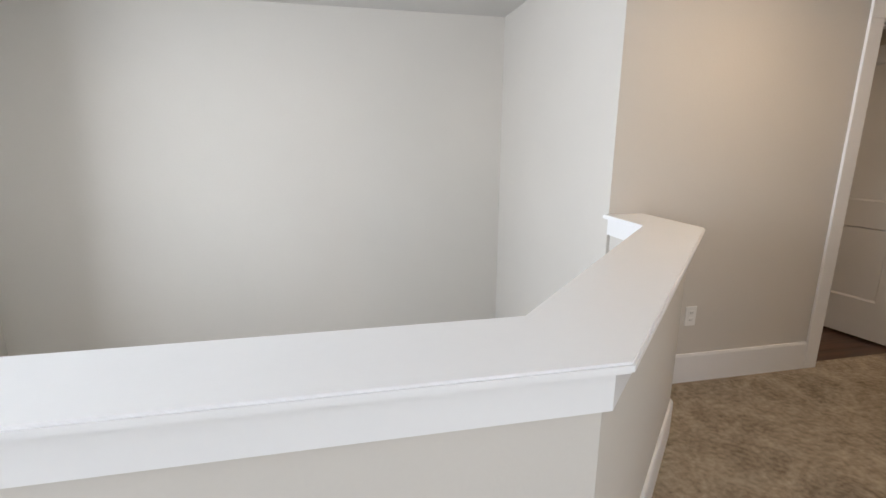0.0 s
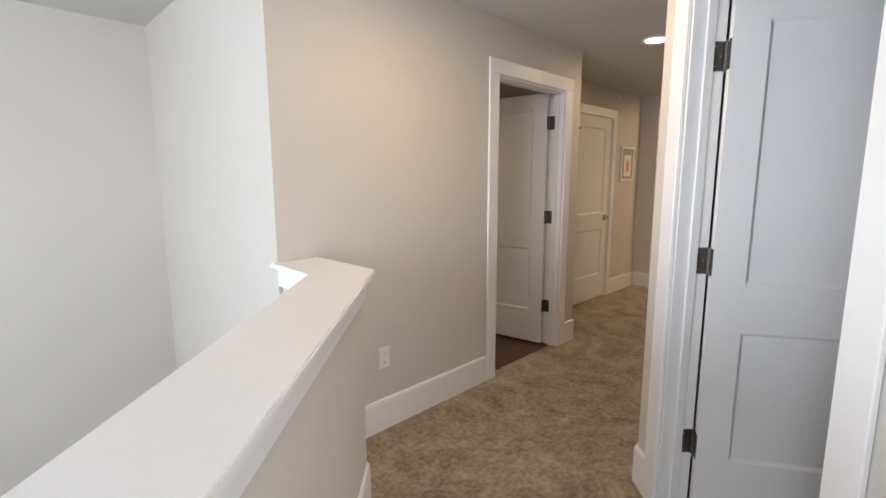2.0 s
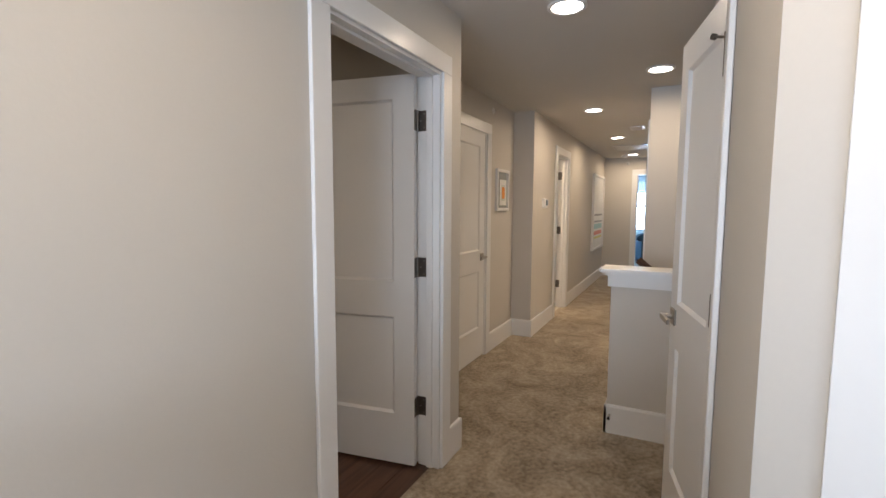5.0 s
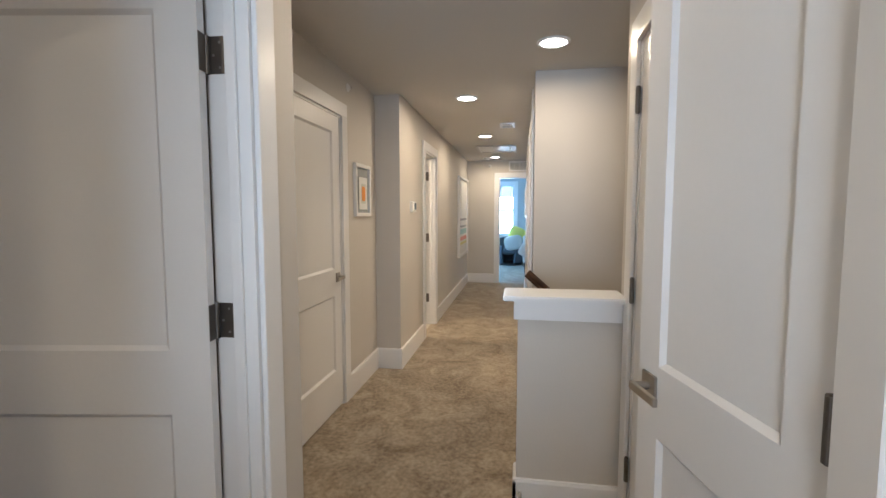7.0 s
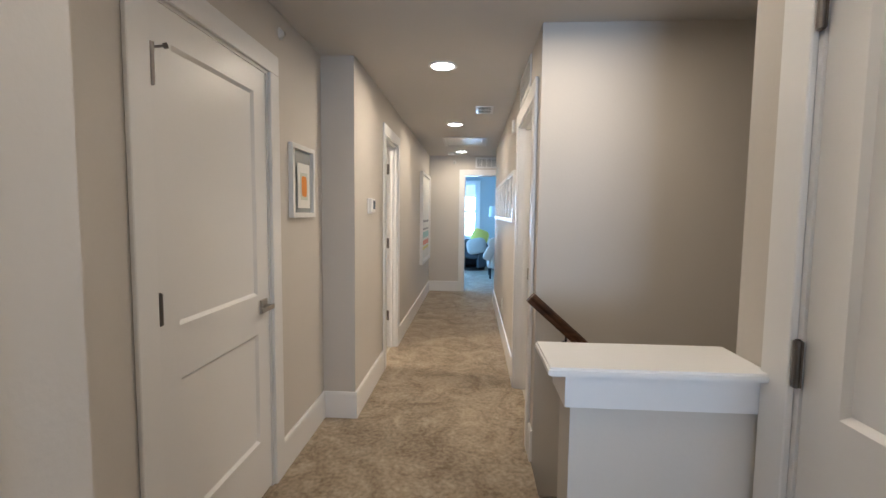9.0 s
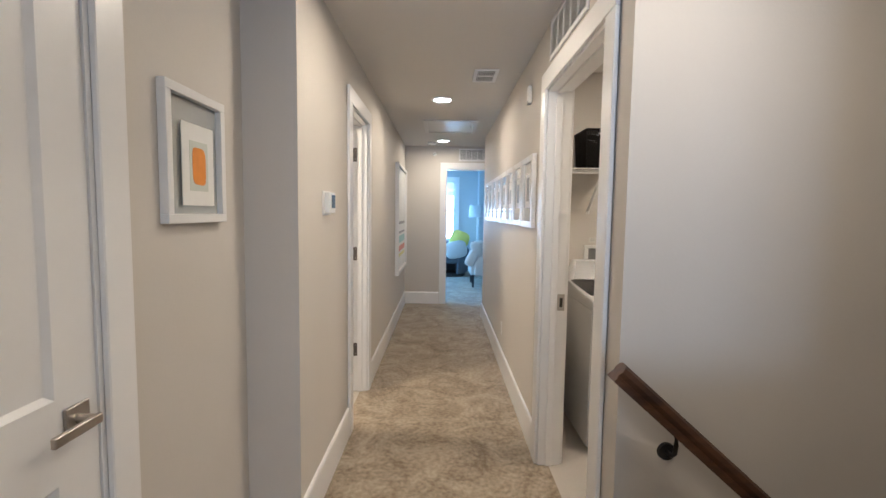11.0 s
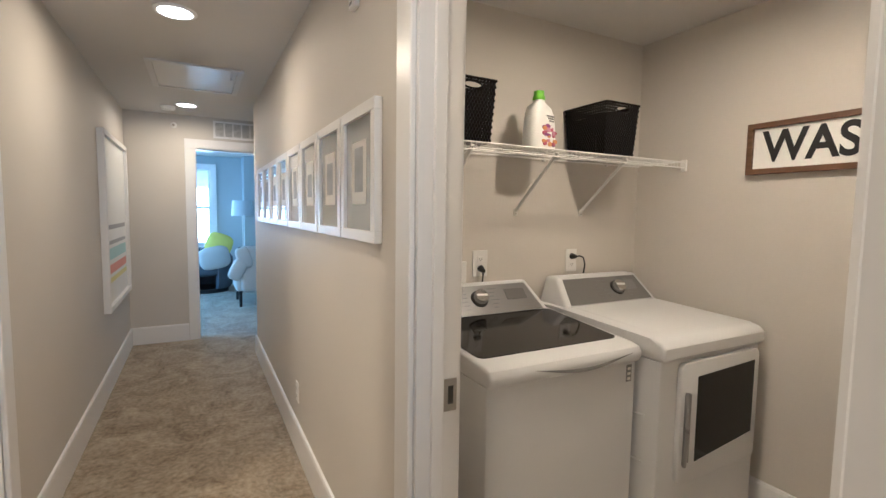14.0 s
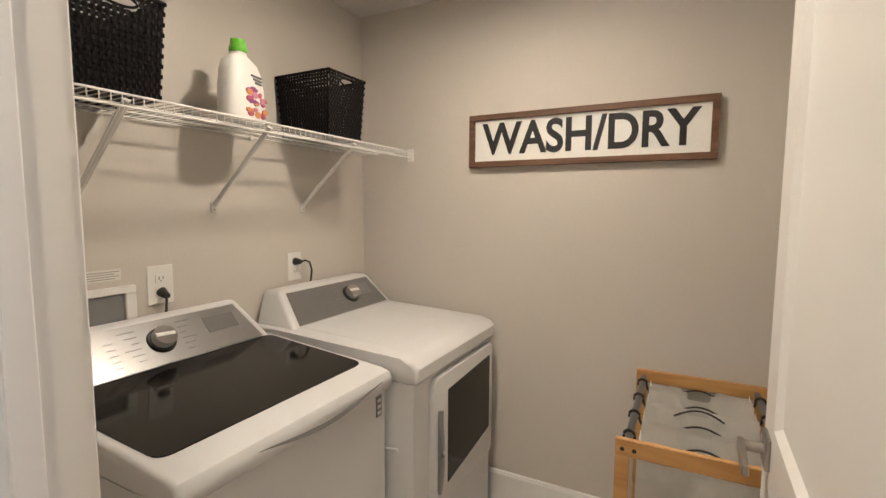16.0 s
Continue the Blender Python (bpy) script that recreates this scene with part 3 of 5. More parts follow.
def loft_y(bm, prof0, y0, prof1, y1):
    a, b = [bm.verts.new((x, y0, z)) for x, z in prof0], [bm.verts.new((x, y1, z)) for x, z in prof1]
    n = len(a)
    bm.faces.new(a), bm.faces.new(b[::-1])
    for i in range(n):
        bm.faces.new((a[i], b[i], b[(i + 1) % n], a[(i + 1) % n]))


# ---------------------------------------------------------------- ceiling fittings
for lx, ly in LAMPS + [(7.45, 1.29), (8.1, 4.1), (2.9, 4.1)]:
    dl = thing("recessed_light", pose(lx, ly, CEIL), "round white recessed ceiling light, lit warm", "light", "hall downlights")
    bm = bmesh.new()
    lathe(bm, [(0.098, -0.001), (0.098, -0.007), (0.088, -0.012), (0.078, -0.010), (0.074, -0.001)], 36)
    part("trim_ring", bm, M_TRIM, dl, smooth=True)
    bm = bmesh.new()
    lathe(bm, [(0.074, -0.002), (0.074, -0.008), (0.05, -0.010)], 32)
    part("diffuser", bm, M_BULB, dl, "glowing frosted diffuser", smooth=True)

vent = thing("ceiling_vent", pose(8.50, 2.50, CEIL), "white slatted supply vent in the ceiling", "vent")
bm = bmesh.new()
for x0, x1, y0, y1 in ((-0.15, 0.15, -0.085, -0.06), (-0.15, 0.15, 0.06, 0.085), (-0.15, -0.125, -0.06, 0.06), (0.125, 0.15, -0.06, 0.06), (-0.006, 0.006, -0.06, 0.06)):
    box(bm, x0, x1, y0, y1, -0.008, -0.001, 0.001)
part("frame", bm, M_TRIM, vent)
# dark sheet standing for the shade behind the slats
bm = bmesh.new()
box(bm, -0.125, 0.125, -0.06, 0.06, -0.002, -0.0005)
part("backing", bm, M_DARKGAP, vent)
for k in range(9):
    bm = bmesh.new()
    box(bm, -0.124, 0.124, -0.0015, 0.0015, -0.006, 0.006)
    part("slat", bm, M_WHITEP, vent, m=pose(0, -0.052 + 0.013 * k, -0.006, 35))

hatch = thing("attic_hatch", pose(10.50, 2.72, CEIL), "white framed attic hatch panel in the ceiling", "hatch")
bm = bmesh.new()
for x0, x1, y0, y1 in ((-0.38, 0.38, -0.30, -0.26), (-0.38, 0.38, 0.26, 0.30), (-0.38, -0.34, -0.26, 0.26), (0.34, 0.38, -0.26, 0.26)):
    box(bm, x0, x1, y0, y1, -0.014, -0.001, 0.002)
part("hatch_trim", bm, M_HATCH, hatch)
bm = bmesh.new()
box(bm, -0.338, 0.338, -0.258, 0.258, -0.006, -0.001)
part("panel", bm, M_HATCH, hatch, "glossy white hatch panel")
bm = bmesh.new()
cyl(bm, (-0.30, -0.22, -0.006), (-0.30, -0.22, -0.05), 0.003, n=8)
lathe(bm, [(0.004, -0.062), (0.010, -0.056), (0.004, -0.048)], 12, (-0.30, -0.22, 0))
part("pull", bm, M_WHITEP, hatch)

bm = bmesh.new()
lathe(bm, [(0.062, -0.001), (0.062, -0.02), (0.052, -0.034), (0.02, -0.038)], 30)
whole("smoke_detector", bm, M_WHITEP, "round white smoke detector on the ceiling", "smoke detector", m=pose(11.72, 2.96, CEIL), smooth=True)


def wall_grille(name, m, w, h, label, cols):
    """Return-air grille: frame, dividers and fine blades; local x along the wall, z up, front towards -y."""
    g = thing(name, m, label, "vent")
    bm = bmesh.new()
    f = 0.022
    for x0, x1, z0, z1 in ((0, w, 0, f), (0, w, h - f, h), (0, f, f, h - f), (w - f, w, f, h - f)):
        box(bm, x0, x1, -0.010, -0.001, z0, z1, 0.001)
    for c in range(1, cols):
        x = f + (w - 2 * f) * c / cols
        box(bm, x - 0.006, x + 0.006, -0.009, -0.001, f, h - f)
    part("frame", bm, M_TRIM, g)
    # grey sheet standing for the shade behind the blades
    bm = bmesh.new()
    box(bm, f, w - f, -0.0015, -0.0005, f, h - f)
    part("backing", bm, M_PRINT_SHADE, g)
    z = f + 0.006
    while z < h - f:
        bm = bmesh.new()
        box(bm, f, w - f, -0.006, 0.006, -0.0006, 0.0006)
        part("blade", bm, M_WHITEP, g, m=pose(0, -0.006, z, 40))
        z += 0.0125


wall_grille("return_grille", pose(X_E - 0.001, 2.565, 2.170, 0, 0, -90), 0.56, 0.185, "white return-air grille above the bedroom doorway", 6)
wall_grille("transfer_grille", pose(7.52, Y_R + 0.001, 2.175, 0, 0, 180), 0.62, 0.20, "white louvred grille above the laundry door", 5)

# ---------------------------------------------------------------- wall fittings


def outlet(m, label, plug=False, w=0.072, h=0.118):
    """Duplex outlet; local x along the wall, front towards -y, centre at the origin."""
    o_ = thing("wall_outlet", m, label, "outlet", "wall outlets")
    bm = bmesh.new()
    box(bm, -w / 2, w / 2, -0.006, -0.0005, -h / 2, h / 2, 0.002)
    part("plate", bm, M_WHITEP, o_)
    for s_ in (-1, 1):
        bm = bmesh.new()
        box(bm, -0.017, 0.017, -0.0085, -0.0062, s_ * 0.022 - 0.014, s_ * 0.022 + 0.014, 0.0008)
        sock = part("socket", bm, M_WHITEP, o_)
        # dark raised marks coloured as the shade inside the slots
        bm = bmesh.new()
        for dx in (-0.007, 0.006):
            box(bm, dx, dx + 0.002, -0.0092, -0.0086, s_ * 0.022 - 0.004, s_ * 0.022 + 0.006)
        cyl(bm, (0, -0.0092, s_ * 0.022 - 0.008), (0, -0.0086, s_ * 0.022 - 0.008), 0.002, n=8)
        part("slot", bm, M_DARKGAP, sock)
    return o_


outlet(pose(2.437, Y_D1, 0.415), "white duplex outlet above the baseboard")
outlet(pose(9.2, Y_R, 0.36, 0, 0, 180), "white duplex outlet low on the hall wall")
out_w = outlet(pose(X_LE, 1.524, 1.165, 0, 0, -90), "white duplex outlet behind the washer with a black plug", w=0.085, h=0.128)
out_d = outlet(pose(X_LE, 0.934, 1.16, 0, 0, -90), "white duplex outlet behind the dryer with a black plug", w=0.078, h=0.122)
for nm, y0, z0, pts in (("power_cord", 1.524, 1.142, [(8.372, 1.524, 1.14), (8.362, 1.526, 1.12), (8.36, 1.53, 1.085), (8.372, 1.54, 1.04), (8.385, 1.55, 0.95)]),
                        ("power_cord", 0.934, 1.182, [(8.362, 0.930, 1.182), (8.350, 0.915, 1.187), (8.348, 0.892, 1.178), (8.352, 0.874, 1.14), (8.37, 0.868, 1.07), (8.385, 0.87, 0.95)])):
    cd = thing(nm, pose(X_LE - 0.009, y0, z0), "black power cord plugged into the outlet", "power cord")
    bm = bmesh.new()
    cyl(bm, (X_LE - 0.0088, y0, z0), (X_LE - 0.04, y0, z0 - (0.012 if y0 > 1.2 else 0)), 0.017, 0.010, n=14)
    wpart("plug", bm, M_BLACK, cd, smooth=True)
    bm = bmesh.new()
    tube(bm, pts, 0.0042)
    wpart("cable", bm, M_BLACK, cd, smooth=True)

vb = thing("washer_valve_box", pose(X_LE, 1.69, 1.11, 0, 0, -90), "white recessed laundry valve box behind the washer", "valve box")
bm = bmesh.new()
for x0, x1, z0, z1 in ((-0.085, 0.085, -0.068, -0.045), (-0.085, 0.085, 0.045, 0.068), (-0.085, -0.055, -0.045, 0.045), (0.055, 0.085, -0.045, 0.045)):
    box(bm, x0, x1, -0.014, -0.0005, z0, z1, 0.002)
part("bezel", bm, M_WHITEP, vb)
# flat grey plate coloured as the shade of the box's hollow
bm = bmesh.new()
box(bm, -0.055, 0.055, -0.003, -0.0008, -0.045, 0.045)
part("recess", bm, M_PRINT_SHADE, vb)
lb = thing("instruction_sticker", pose(X_LE, 1.69, 1.215, 0, 0, -90), "pale printed paper sticker on the laundry wall", "sticker")
bm = bmesh.new()
box(bm, -0.05, 0.05, -0.0012, -0.0003, -0.017, 0.017)
part("paper", bm, M_LABEL, lb)
for k in range(4):
    bm = bmesh.new()
    box(bm, -0.045, 0.045 - 0.012 * (k % 2), -0.0017, -0.0012, 0.0085 - 0.007 * k, 0.0105 - 0.007 * k)
    part("printed_line", bm, M_PRINT_SHADE, lb)

th_ = thing("thermostat", pose(7.365, Y_L, 1.435), "white wall thermostat with a grey screen", "thermostat")
bm = bmesh.new()
box(bm, -0.072, 0.072, -0.010, -0.0005, -0.058, 0.058, 0.003)
part("backplate", bm, M_WHITEP, th_)
bm = bmesh.new()
box(bm, -0.064, 0.064, -0.034, -0.010, -0.050, 0.052, 0.006, 2)
part("housing", bm, M_WHITEP, th_)
bm = bmesh.new()
box(bm, -0.022, 0.052, -0.0352, -0.0341, -0.024, 0.040, 0.0)
part("screen", bm, M_SCREEN, th_, "dull blue-grey screen")

ch = thing("door_chime", pose(8.06, Y_R, 2.14, 0, 0, 180), "small white sensor box high on the hall wall", "sensor")
bm = bmesh.new()
box(bm, -0.028, 0.028, -0.024, -0.0005, -0.055, 0.055, 0.006, 2)
part("housing", bm, M_WHITEP, ch)
bm = bmesh.new()
box(bm, -0.012, 0.012, -0.0256, -0.0241, -0.045, -0.035)
part("lens", bm, M_PRINT_SHADE, ch)
for nm, m in (("sprinkler_cover", pose(6.30, Y_D2, 2.285, 90)), ("sprinkler_cover", pose(X_E, 2.93, 2.27, 90, 0, -90))):
    sp = thing(nm, m, "small round white sprinkler head on the wall", "sprinkler")
    bm = bmesh.new()
    lathe(bm, [(0.030, 0.0005), (0.030, 0.004), (0.018, 0.009), (0.010, 0.022)], 24)
    part("escutcheon", bm, M_WHITEP, sp, smooth=True)
    bm = bmesh.new()
    lathe(bm, [(0.004, 0.0225), (0.012, 0.026), (0.004, 0.030)], 14)
    part("nozzle", bm, M_NICKEL, sp, smooth=True)

ds = thing("spring_door_stop", pose(5.065, 2.325, 0.118, 0, 0, 0), "small bronze spring door stop on the baseboard", "door stop")
bm = bmesh.new()
tube(bm, [(-0.001 - 0.0009 * k, 0.006 * math.cos(k * 1.05), 0.006 * math.sin(k * 1.05)) for k in range(60)], 0.0012, 6)
part("spring", bm, M_NICKEL, ds, smooth=True)
bm = bmesh.new()
cyl(bm, (-0.054, 0, 0), (-0.066, 0, 0), 0.009, n=14)
part("rubber_tip", bm, M_BLACK, ds)

# ---------------------------------------------------------------- pictures


def frame_bars(bm, w, h, b, d, y=-0.001):
    for x0, x1, z0, z1 in ((0, w, 0, b), (0, w, h - b, h), (0, b, b, h - b), (w - b, w, b, h - b)):
        box(bm, x0, x1, y - d, y, z0, z1, 0.0015)


pic = thing("floating_picture", pose(6.380, Y_D2, 1.354), "white framed floating print with an orange rounded block", "picture")
W_, H_ = 0.347, 0.405
bm = bmesh.new()
frame_bars(bm, W_, H_, 0.028, 0.026)
part("picture_frame", bm, M_FRAME, pic)
bm = bmesh.new()
box(bm, 0.027, W_ - 0.027, -0.006, -0.002, 0.027, H_ - 0.027)
part("backing", bm, M_PANE, pic, "grey glazed backing")
bm = bmesh.new()
box(bm, 0.092, 0.281, -0.0160, -0.014, 0.054, 0.306)
part("paper", bm, M_ART, pic, "white deckled paper")
bm = bmesh.new()
box(bm, 0.133, 0.242, -0.0166, -0.0161, 0.100, 0.254)
part("wash", bm, M_SAGE, pic, "pale sage wash")
bm = bmesh.new()
ring = []
for k in range(40):
    a_ = 2 * math.pi * k / 40
    ca, sa = math.cos(a_), math.sin(a_)
    ring.append((0.188 + 0.040 * math.copysign(abs(ca) ** 0.45, ca), 0.177 + 0.058 * math.copysign(abs(sa) ** 0.45, sa) - 0.004 * ca))
va = [bm.verts.new((x, -0.0172, z)) for x, z in ring]
vb_ = [bm.verts.new((x, -0.0167, z)) for x, z in ring]
bm.faces.new(va), bm.faces.new(vb_[::-1])
for k in range(40):
    bm.faces.new((va[k], vb_[k], vb_[(k + 1) % 40], va[(k + 1) % 40]))
part("painted_block", bm, M_ORANGE, pic, "orange brushed block")

for k in range(8):
    pf = thing("small_picture", pose(7.815 + 0.378 * k + 0.358, Y_R, 1.314, 0, 0, 180), "white framed grey print in a hallway row", "picture", "row of hall pictures")
    w, h = 0.358, 0.436
    bm = bmesh.new()
    frame_bars(bm, w, h, 0.036, 0.026)
    part("picture_frame", bm, M_FRAME, pf)
    bm = bmesh.new()
    box(bm, 0.035, w - 0.035, -0.016, -0.002, 0.035, h - 0.035)
    part("glazed_mat", bm, M_MIRRORPANE, pf, "glossy pale grey mat")
    bm = bmesh.new()
    box(bm, 0.105, w - 0.105, -0.0172, -0.0163, 0.12, h - 0.11)
    part("paper", bm, M_ART, pf)
    bm = bmesh.new()
    box(bm, 0.135, w - 0.135, -0.0180, -0.0174, 0.16, h - 0.13 - 0.02 * (k % 3))
    part("print", bm, M_ARTGREY, pf, "soft grey print")

bf = thing("large_picture", pose(10.66, Y_L, 0.620), "tall white framed poster with lettering bars and colour bands", "picture")
w, h = 1.24, 1.37
bm = bmesh.new()
frame_bars(bm, w, h, 0.04, 0.045)
part("picture_frame", bm, M_FRAME, bf)
bm = bmesh.new()
box(bm, 0.039, w - 0.039, -0.020, -0.002, 0.039, h - 0.039)
part("sheet", bm, M_ART, bf, "white poster sheet")
for z0, hh, c in ((0.62, 0.035, (0.35, 0.34, 0.34)), (0.50, 0.03, (0.4, 0.4, 0.4)), (0.38, 0.09, (0.42, 0.62, 0.60)), (0.27, 0.07, (0.70, 0.30, 0.24)), (0.20, 0.04, (0.72, 0.66, 0.28))):
    bm = bmesh.new()
    box(bm, 0.12, w - 0.12, -0.0212, -0.0203, z0, z0 + hh)
    part("colour_band", bm, material("poster_band", c, 0.6), bf)

# ---------------------------------------------------------------- stairs and handrail
stair = thing("staircase", pose(5.8, 2.25, 0), "carpeted flight going down beside the hall", "stairs", kind="structure")
for k in range(13):
    bm = bmesh.new()
    z = -0.19 * (k + 1)
    box(bm, 5.202, 6.463, 2.25 - 0.26 * (k + 1), 2.25 - 0.26 * k + (0.02 if k else -0.001), z - 0.30, z, 0.012, 2)
    wpart("step", bm, M_CARPET, stair)
rail = thing("handrail", pose(6.38, 2.28, 0.95), "dark stained wooden handrail on black iron brackets", "handrail")
p0, p1 = Vector((6.372, 2.288, 0.950)), Vector((6.372, -0.367, -1.400))
d_ = (p1 - p0).normalized()
up = Vector((1, 0, 0)).cross(d_)
prof = [(-0.028, -0.026), (0.028, -0.026), (0.028, -0.012), (0.021, -0.004), (0.028, 0.010), (0.024, 0.024), (0.010, 0.032), (-0.010, 0.032), (-0.024, 0.024), (-0.028, 0.010), (-0.021, -0.004), (-0.028, -0.012)]
if up.z < 0:
    up = -up
bm = bmesh.new()
e0 = [bm.verts.new(p0 + Vector((1, 0, 0)) * a_ + up * b_) for a_, b_ in prof]
e1 = [bm.verts.new(p1 + Vector((1, 0, 0)) * a_ + up * b_) for a_, b_ in prof]
bm.faces.new(e0), bm.faces.new(e1[::-1])
for i in range(len(prof)):
    bm.faces.new((e0[i], e0[(i + 1) % 12], e1[(i + 1) % 12], e1[i]))
wpart("rail", bm, M_RAIL, rail, "dark walnut moulded rail")
for f_ in (0.075, 0.5, 0.95):
    q = p0.lerp(p1, f_)
    bm = bmesh.new()
    base = Vector((X_STAIR, q.y + 0.0, q.z - 0.105))
    cyl(bm, base, base - Vector((0.010, 0, 0)), 0.028, 0.026, n=24)
    tube(bm, [base - Vector((0.008, 0, 0)), base - Vector((0.035, 0, -0.002)), base - Vector((0.055, 0, -0.02)), base - Vector((0.060, 0, -0.05)), base - Vector((0.060, 0, -0.075))], 0.007, 10)
    wpart("bracket", bm, M_DARKIRON, rail, "black iron bracket", smooth=True)

# ---------------------------------------------------------------- laundry machines


def slope_z(x, x0=7.76, z0=0.915, k=0.075):
    return z0 + (x - x0) * k


def rounded_panel(bm, pts, r, thick, lift):
    """A thin plate with rounded corners through four (x, y) corners on the sloped deck."""
    out = []
    n = len(pts)
    for i in range(n):
        p, a, b = Vector(pts[i]), Vector(pts[i - 1]), Vector(pts[(i + 1) % n])
        pa, pb = p + (a - p).normalized() * r, p + (b - p).normalized() * r
        for s_ in range(6):
            t_ = s_ / 5
            out.append((1 - t_) ** 2 * pa + 2 * t_ * (1 - t_) * p + t_ ** 2 * pb)
    hi = [bm.verts.new((q.x, q.y, slope_z(q.x) + lift)) for q in out]
    lo = [bm.verts.new((q.x, q.y, slope_z(q.x) + lift - thick)) for q in out]
    bm.faces.new(hi), bm.faces.new(lo[::-1])
    for i in range(len(out)):
        j = (i + 1) % len(out)
        bm.faces.new((hi[i], lo[i], lo[j], hi[j]))


def console(th, y0, y1, x0, z0, mat, ky, inset):
    """Raised control console with a sloped face, knob, display and legend bars."""
    fx, fz = 0.125, 0.135   # run and rise of the face
    bm = bmesh.new()
    lo = [(x0, z0 - 0.04), (x0, z0), (x0 + 0.02, z0 + 0.012), (x0 + 0.16, z0 + 0.012), (x0 + 0.17, z0 - 0.04)]
    pa, pb = [(x0, y0, z0), (x0, y1, z0), (8.375, y1, z0), (8.375, y0, z0)], None
    base = [bm.verts.new(v) for v in ((x0, y0, z0 - 0.05), (x0, y1, z0 - 0.05), (8.375, y1, z0 - 0.05), (8.375, y0, z0 - 0.05))]
    mid = [bm.verts.new(v) for v in ((x0, y0, z0), (x0, y1, z0), (8.375, y1, z0), (8.375, y0, z0))]
    top = [bm.verts.new(v) for v in ((x0 + fx, y0 + inset, z0 + fz), (x0 + fx, y1 - inset, z0 + fz), (8.375, y1 - inset, z0 + fz), (8.375, y0 + inset, z0 + fz))]
    for a, b in ((base, mid), (mid, top)):
        for i in range(4):
            bm.faces.new((a[i], a[(i + 1) % 4], b[(i + 1) % 4], b[i]))
    bm.faces.new(top), bm.faces.new(base[::-1])
    rounded(bm, 0.016, 3)
    wpart("console", bm, M_ENAMEL, th, smooth=True)
    n = Vector((-fz, 0, fx)).normalized()
    u = Vector((fx, 0, fz)).normalized()
    L = math.hypot(fx, fz)

    def plate(bm, ya, yb, sa, sb, lift, tilt=0.0):
        vs = []
        for y, s_ in ((ya, sa), (yb, sa), (yb - tilt, sb), (ya + tilt, sb)):
            vs.append(Vector((x0, y, z0)) + u * (s_ * L) + n * lift)
        hi = [bm.verts.new(v) for v in vs]
        lw = [bm.verts.new(v - n * 0.002) for v in vs]
        bm.faces.new(hi), bm.faces.new(lw[::-1])
        for i in range(4):
            bm.faces.new((hi[i], lw[i], lw[(i + 1) % 4], hi[(i + 1) % 4]))
    bm = bmesh.new()
    plate(bm, y0 + 0.035, y1 - 0.035, 0.07, 0.90, 0.003, inset * 0.8)
    face = wpart("control_panel", bm, mat, th, "brushed grey control panel")
    c = Vector((x0, ky, z0)) + u * (0.5 * L) + n * 0.003
    bm = bmesh.new()
    cyl(bm, c, c + n * 0.008, 0.043, 0.041, n=36)
    wpart("knob_ring", bm, M_BLACK, th, "black knob ring")
    bm = bmesh.new()
    cyl(bm, c + n * 0.008, c + n * 0.034, 0.036, 0.033, n=36)
    box_at = c + n * 0.0345
    kn = wpart("knob", bm, M_CHROME, th, "polished metal selector knob", smooth=True)
    bm = bmesh.new()
    w_ = Vector((0, 1, 0))
    vs = [box_at + w_ * a + u * b for a, b in ((-0.028, -0.006), (-0.028, 0.006), (0.028, 0.010), (0.028, -0.002))]
    hi, lw = [bm.verts.new(v + n * 0.0006) for v in vs], [bm.verts.new(v) for v in vs]
    bm.faces.new(hi), bm.faces.new(lw[::-1])
    for i in range(4):
        bm.faces.new((hi[i], lw[i], lw[(i + 1) % 4], hi[(i + 1) % 4]))
    wpart("knob_mark", bm, M_WHITEP, th)
    # legends and display
    bm = bmesh.new()
    for side in (-1, 1):
        for r_ in range(6):
            s_ = 0.22 + 0.11 * r_
            a = ky + side * 0.062
            b = ky + side * (0.062 + 0.022 + 0.012 * ((r_ * 7) % 3))
            plate(bm, min(a, b), max(a, b), s_, s_ + 0.013, 0.0042)
    for r_ in range(5):
        plate(bm, ky + 0.128, ky + 0.15, 0.2 + 0.11 * r_, 0.212 + 0.11 * r_, 0.0042)
    tagged(wpart("legend", bm, M_PRINT_SHADE, th), kind="stuff")
    bm = bmesh.new()
    plate(bm, y0 + 0.10, y0 + 0.215, 0.42, 0.74, 0.0042)
    wpart("display", bm, M_GREYP if mat is M_STEEL else M_PRINT_SHADE, th)


# top-loading washer
WY0, WY1, WX = 1.222, 1.935, 7.685
wm = thing("washing_machine", pose(8.03, 1.6, 0), "white top-loading washing machine with a smoked glass lid", "washing machine")
bm = bmesh.new()
box(bm, WX + 0.022, 8.37, WY0 + 0.006, WY1 - 0.006, 0.03, 0.845)
rounded(bm, 0.014, 2, lambda e: abs(e.verts[0].co.z - e.verts[1].co.z) > 0.1)
wpart("cabinet", bm, M_ENAMEL, wm, smooth=True)
bm = bmesh.new()
prof = [(WX + 0.012, 0.846), (WX, 0.862), (WX - 0.002, 0.885), (WX + 0.010, 0.903), (WX + 0.045, slope_z(WX + 0.045)), (8.24, slope_z(8.24)), (8.372, slope_z(8.24)), (8.372, 0.846)]
loft_y(bm, prof, WY0, prof, WY1)
rounded(bm, 0.013, 3, lambda e: abs(e.verts[0].co.y - e.verts[1].co.y) < 1e-4)
wpart("top_deck", bm, M_ENAMEL, wm, "rounded white top deck", smooth=True)
bm = bmesh.new()
rounded_panel(bm, [(7.784, WY0 + 0.026), (8.222, WY0 + 0.016), (8.222, WY1 - 0.016), (7.784, WY1 - 0.026)], 0.036, 0.006, 0.0035)
lid = wpart("lid_glass", bm, M_GLASSLID, wm, "dark smoked glass lid")
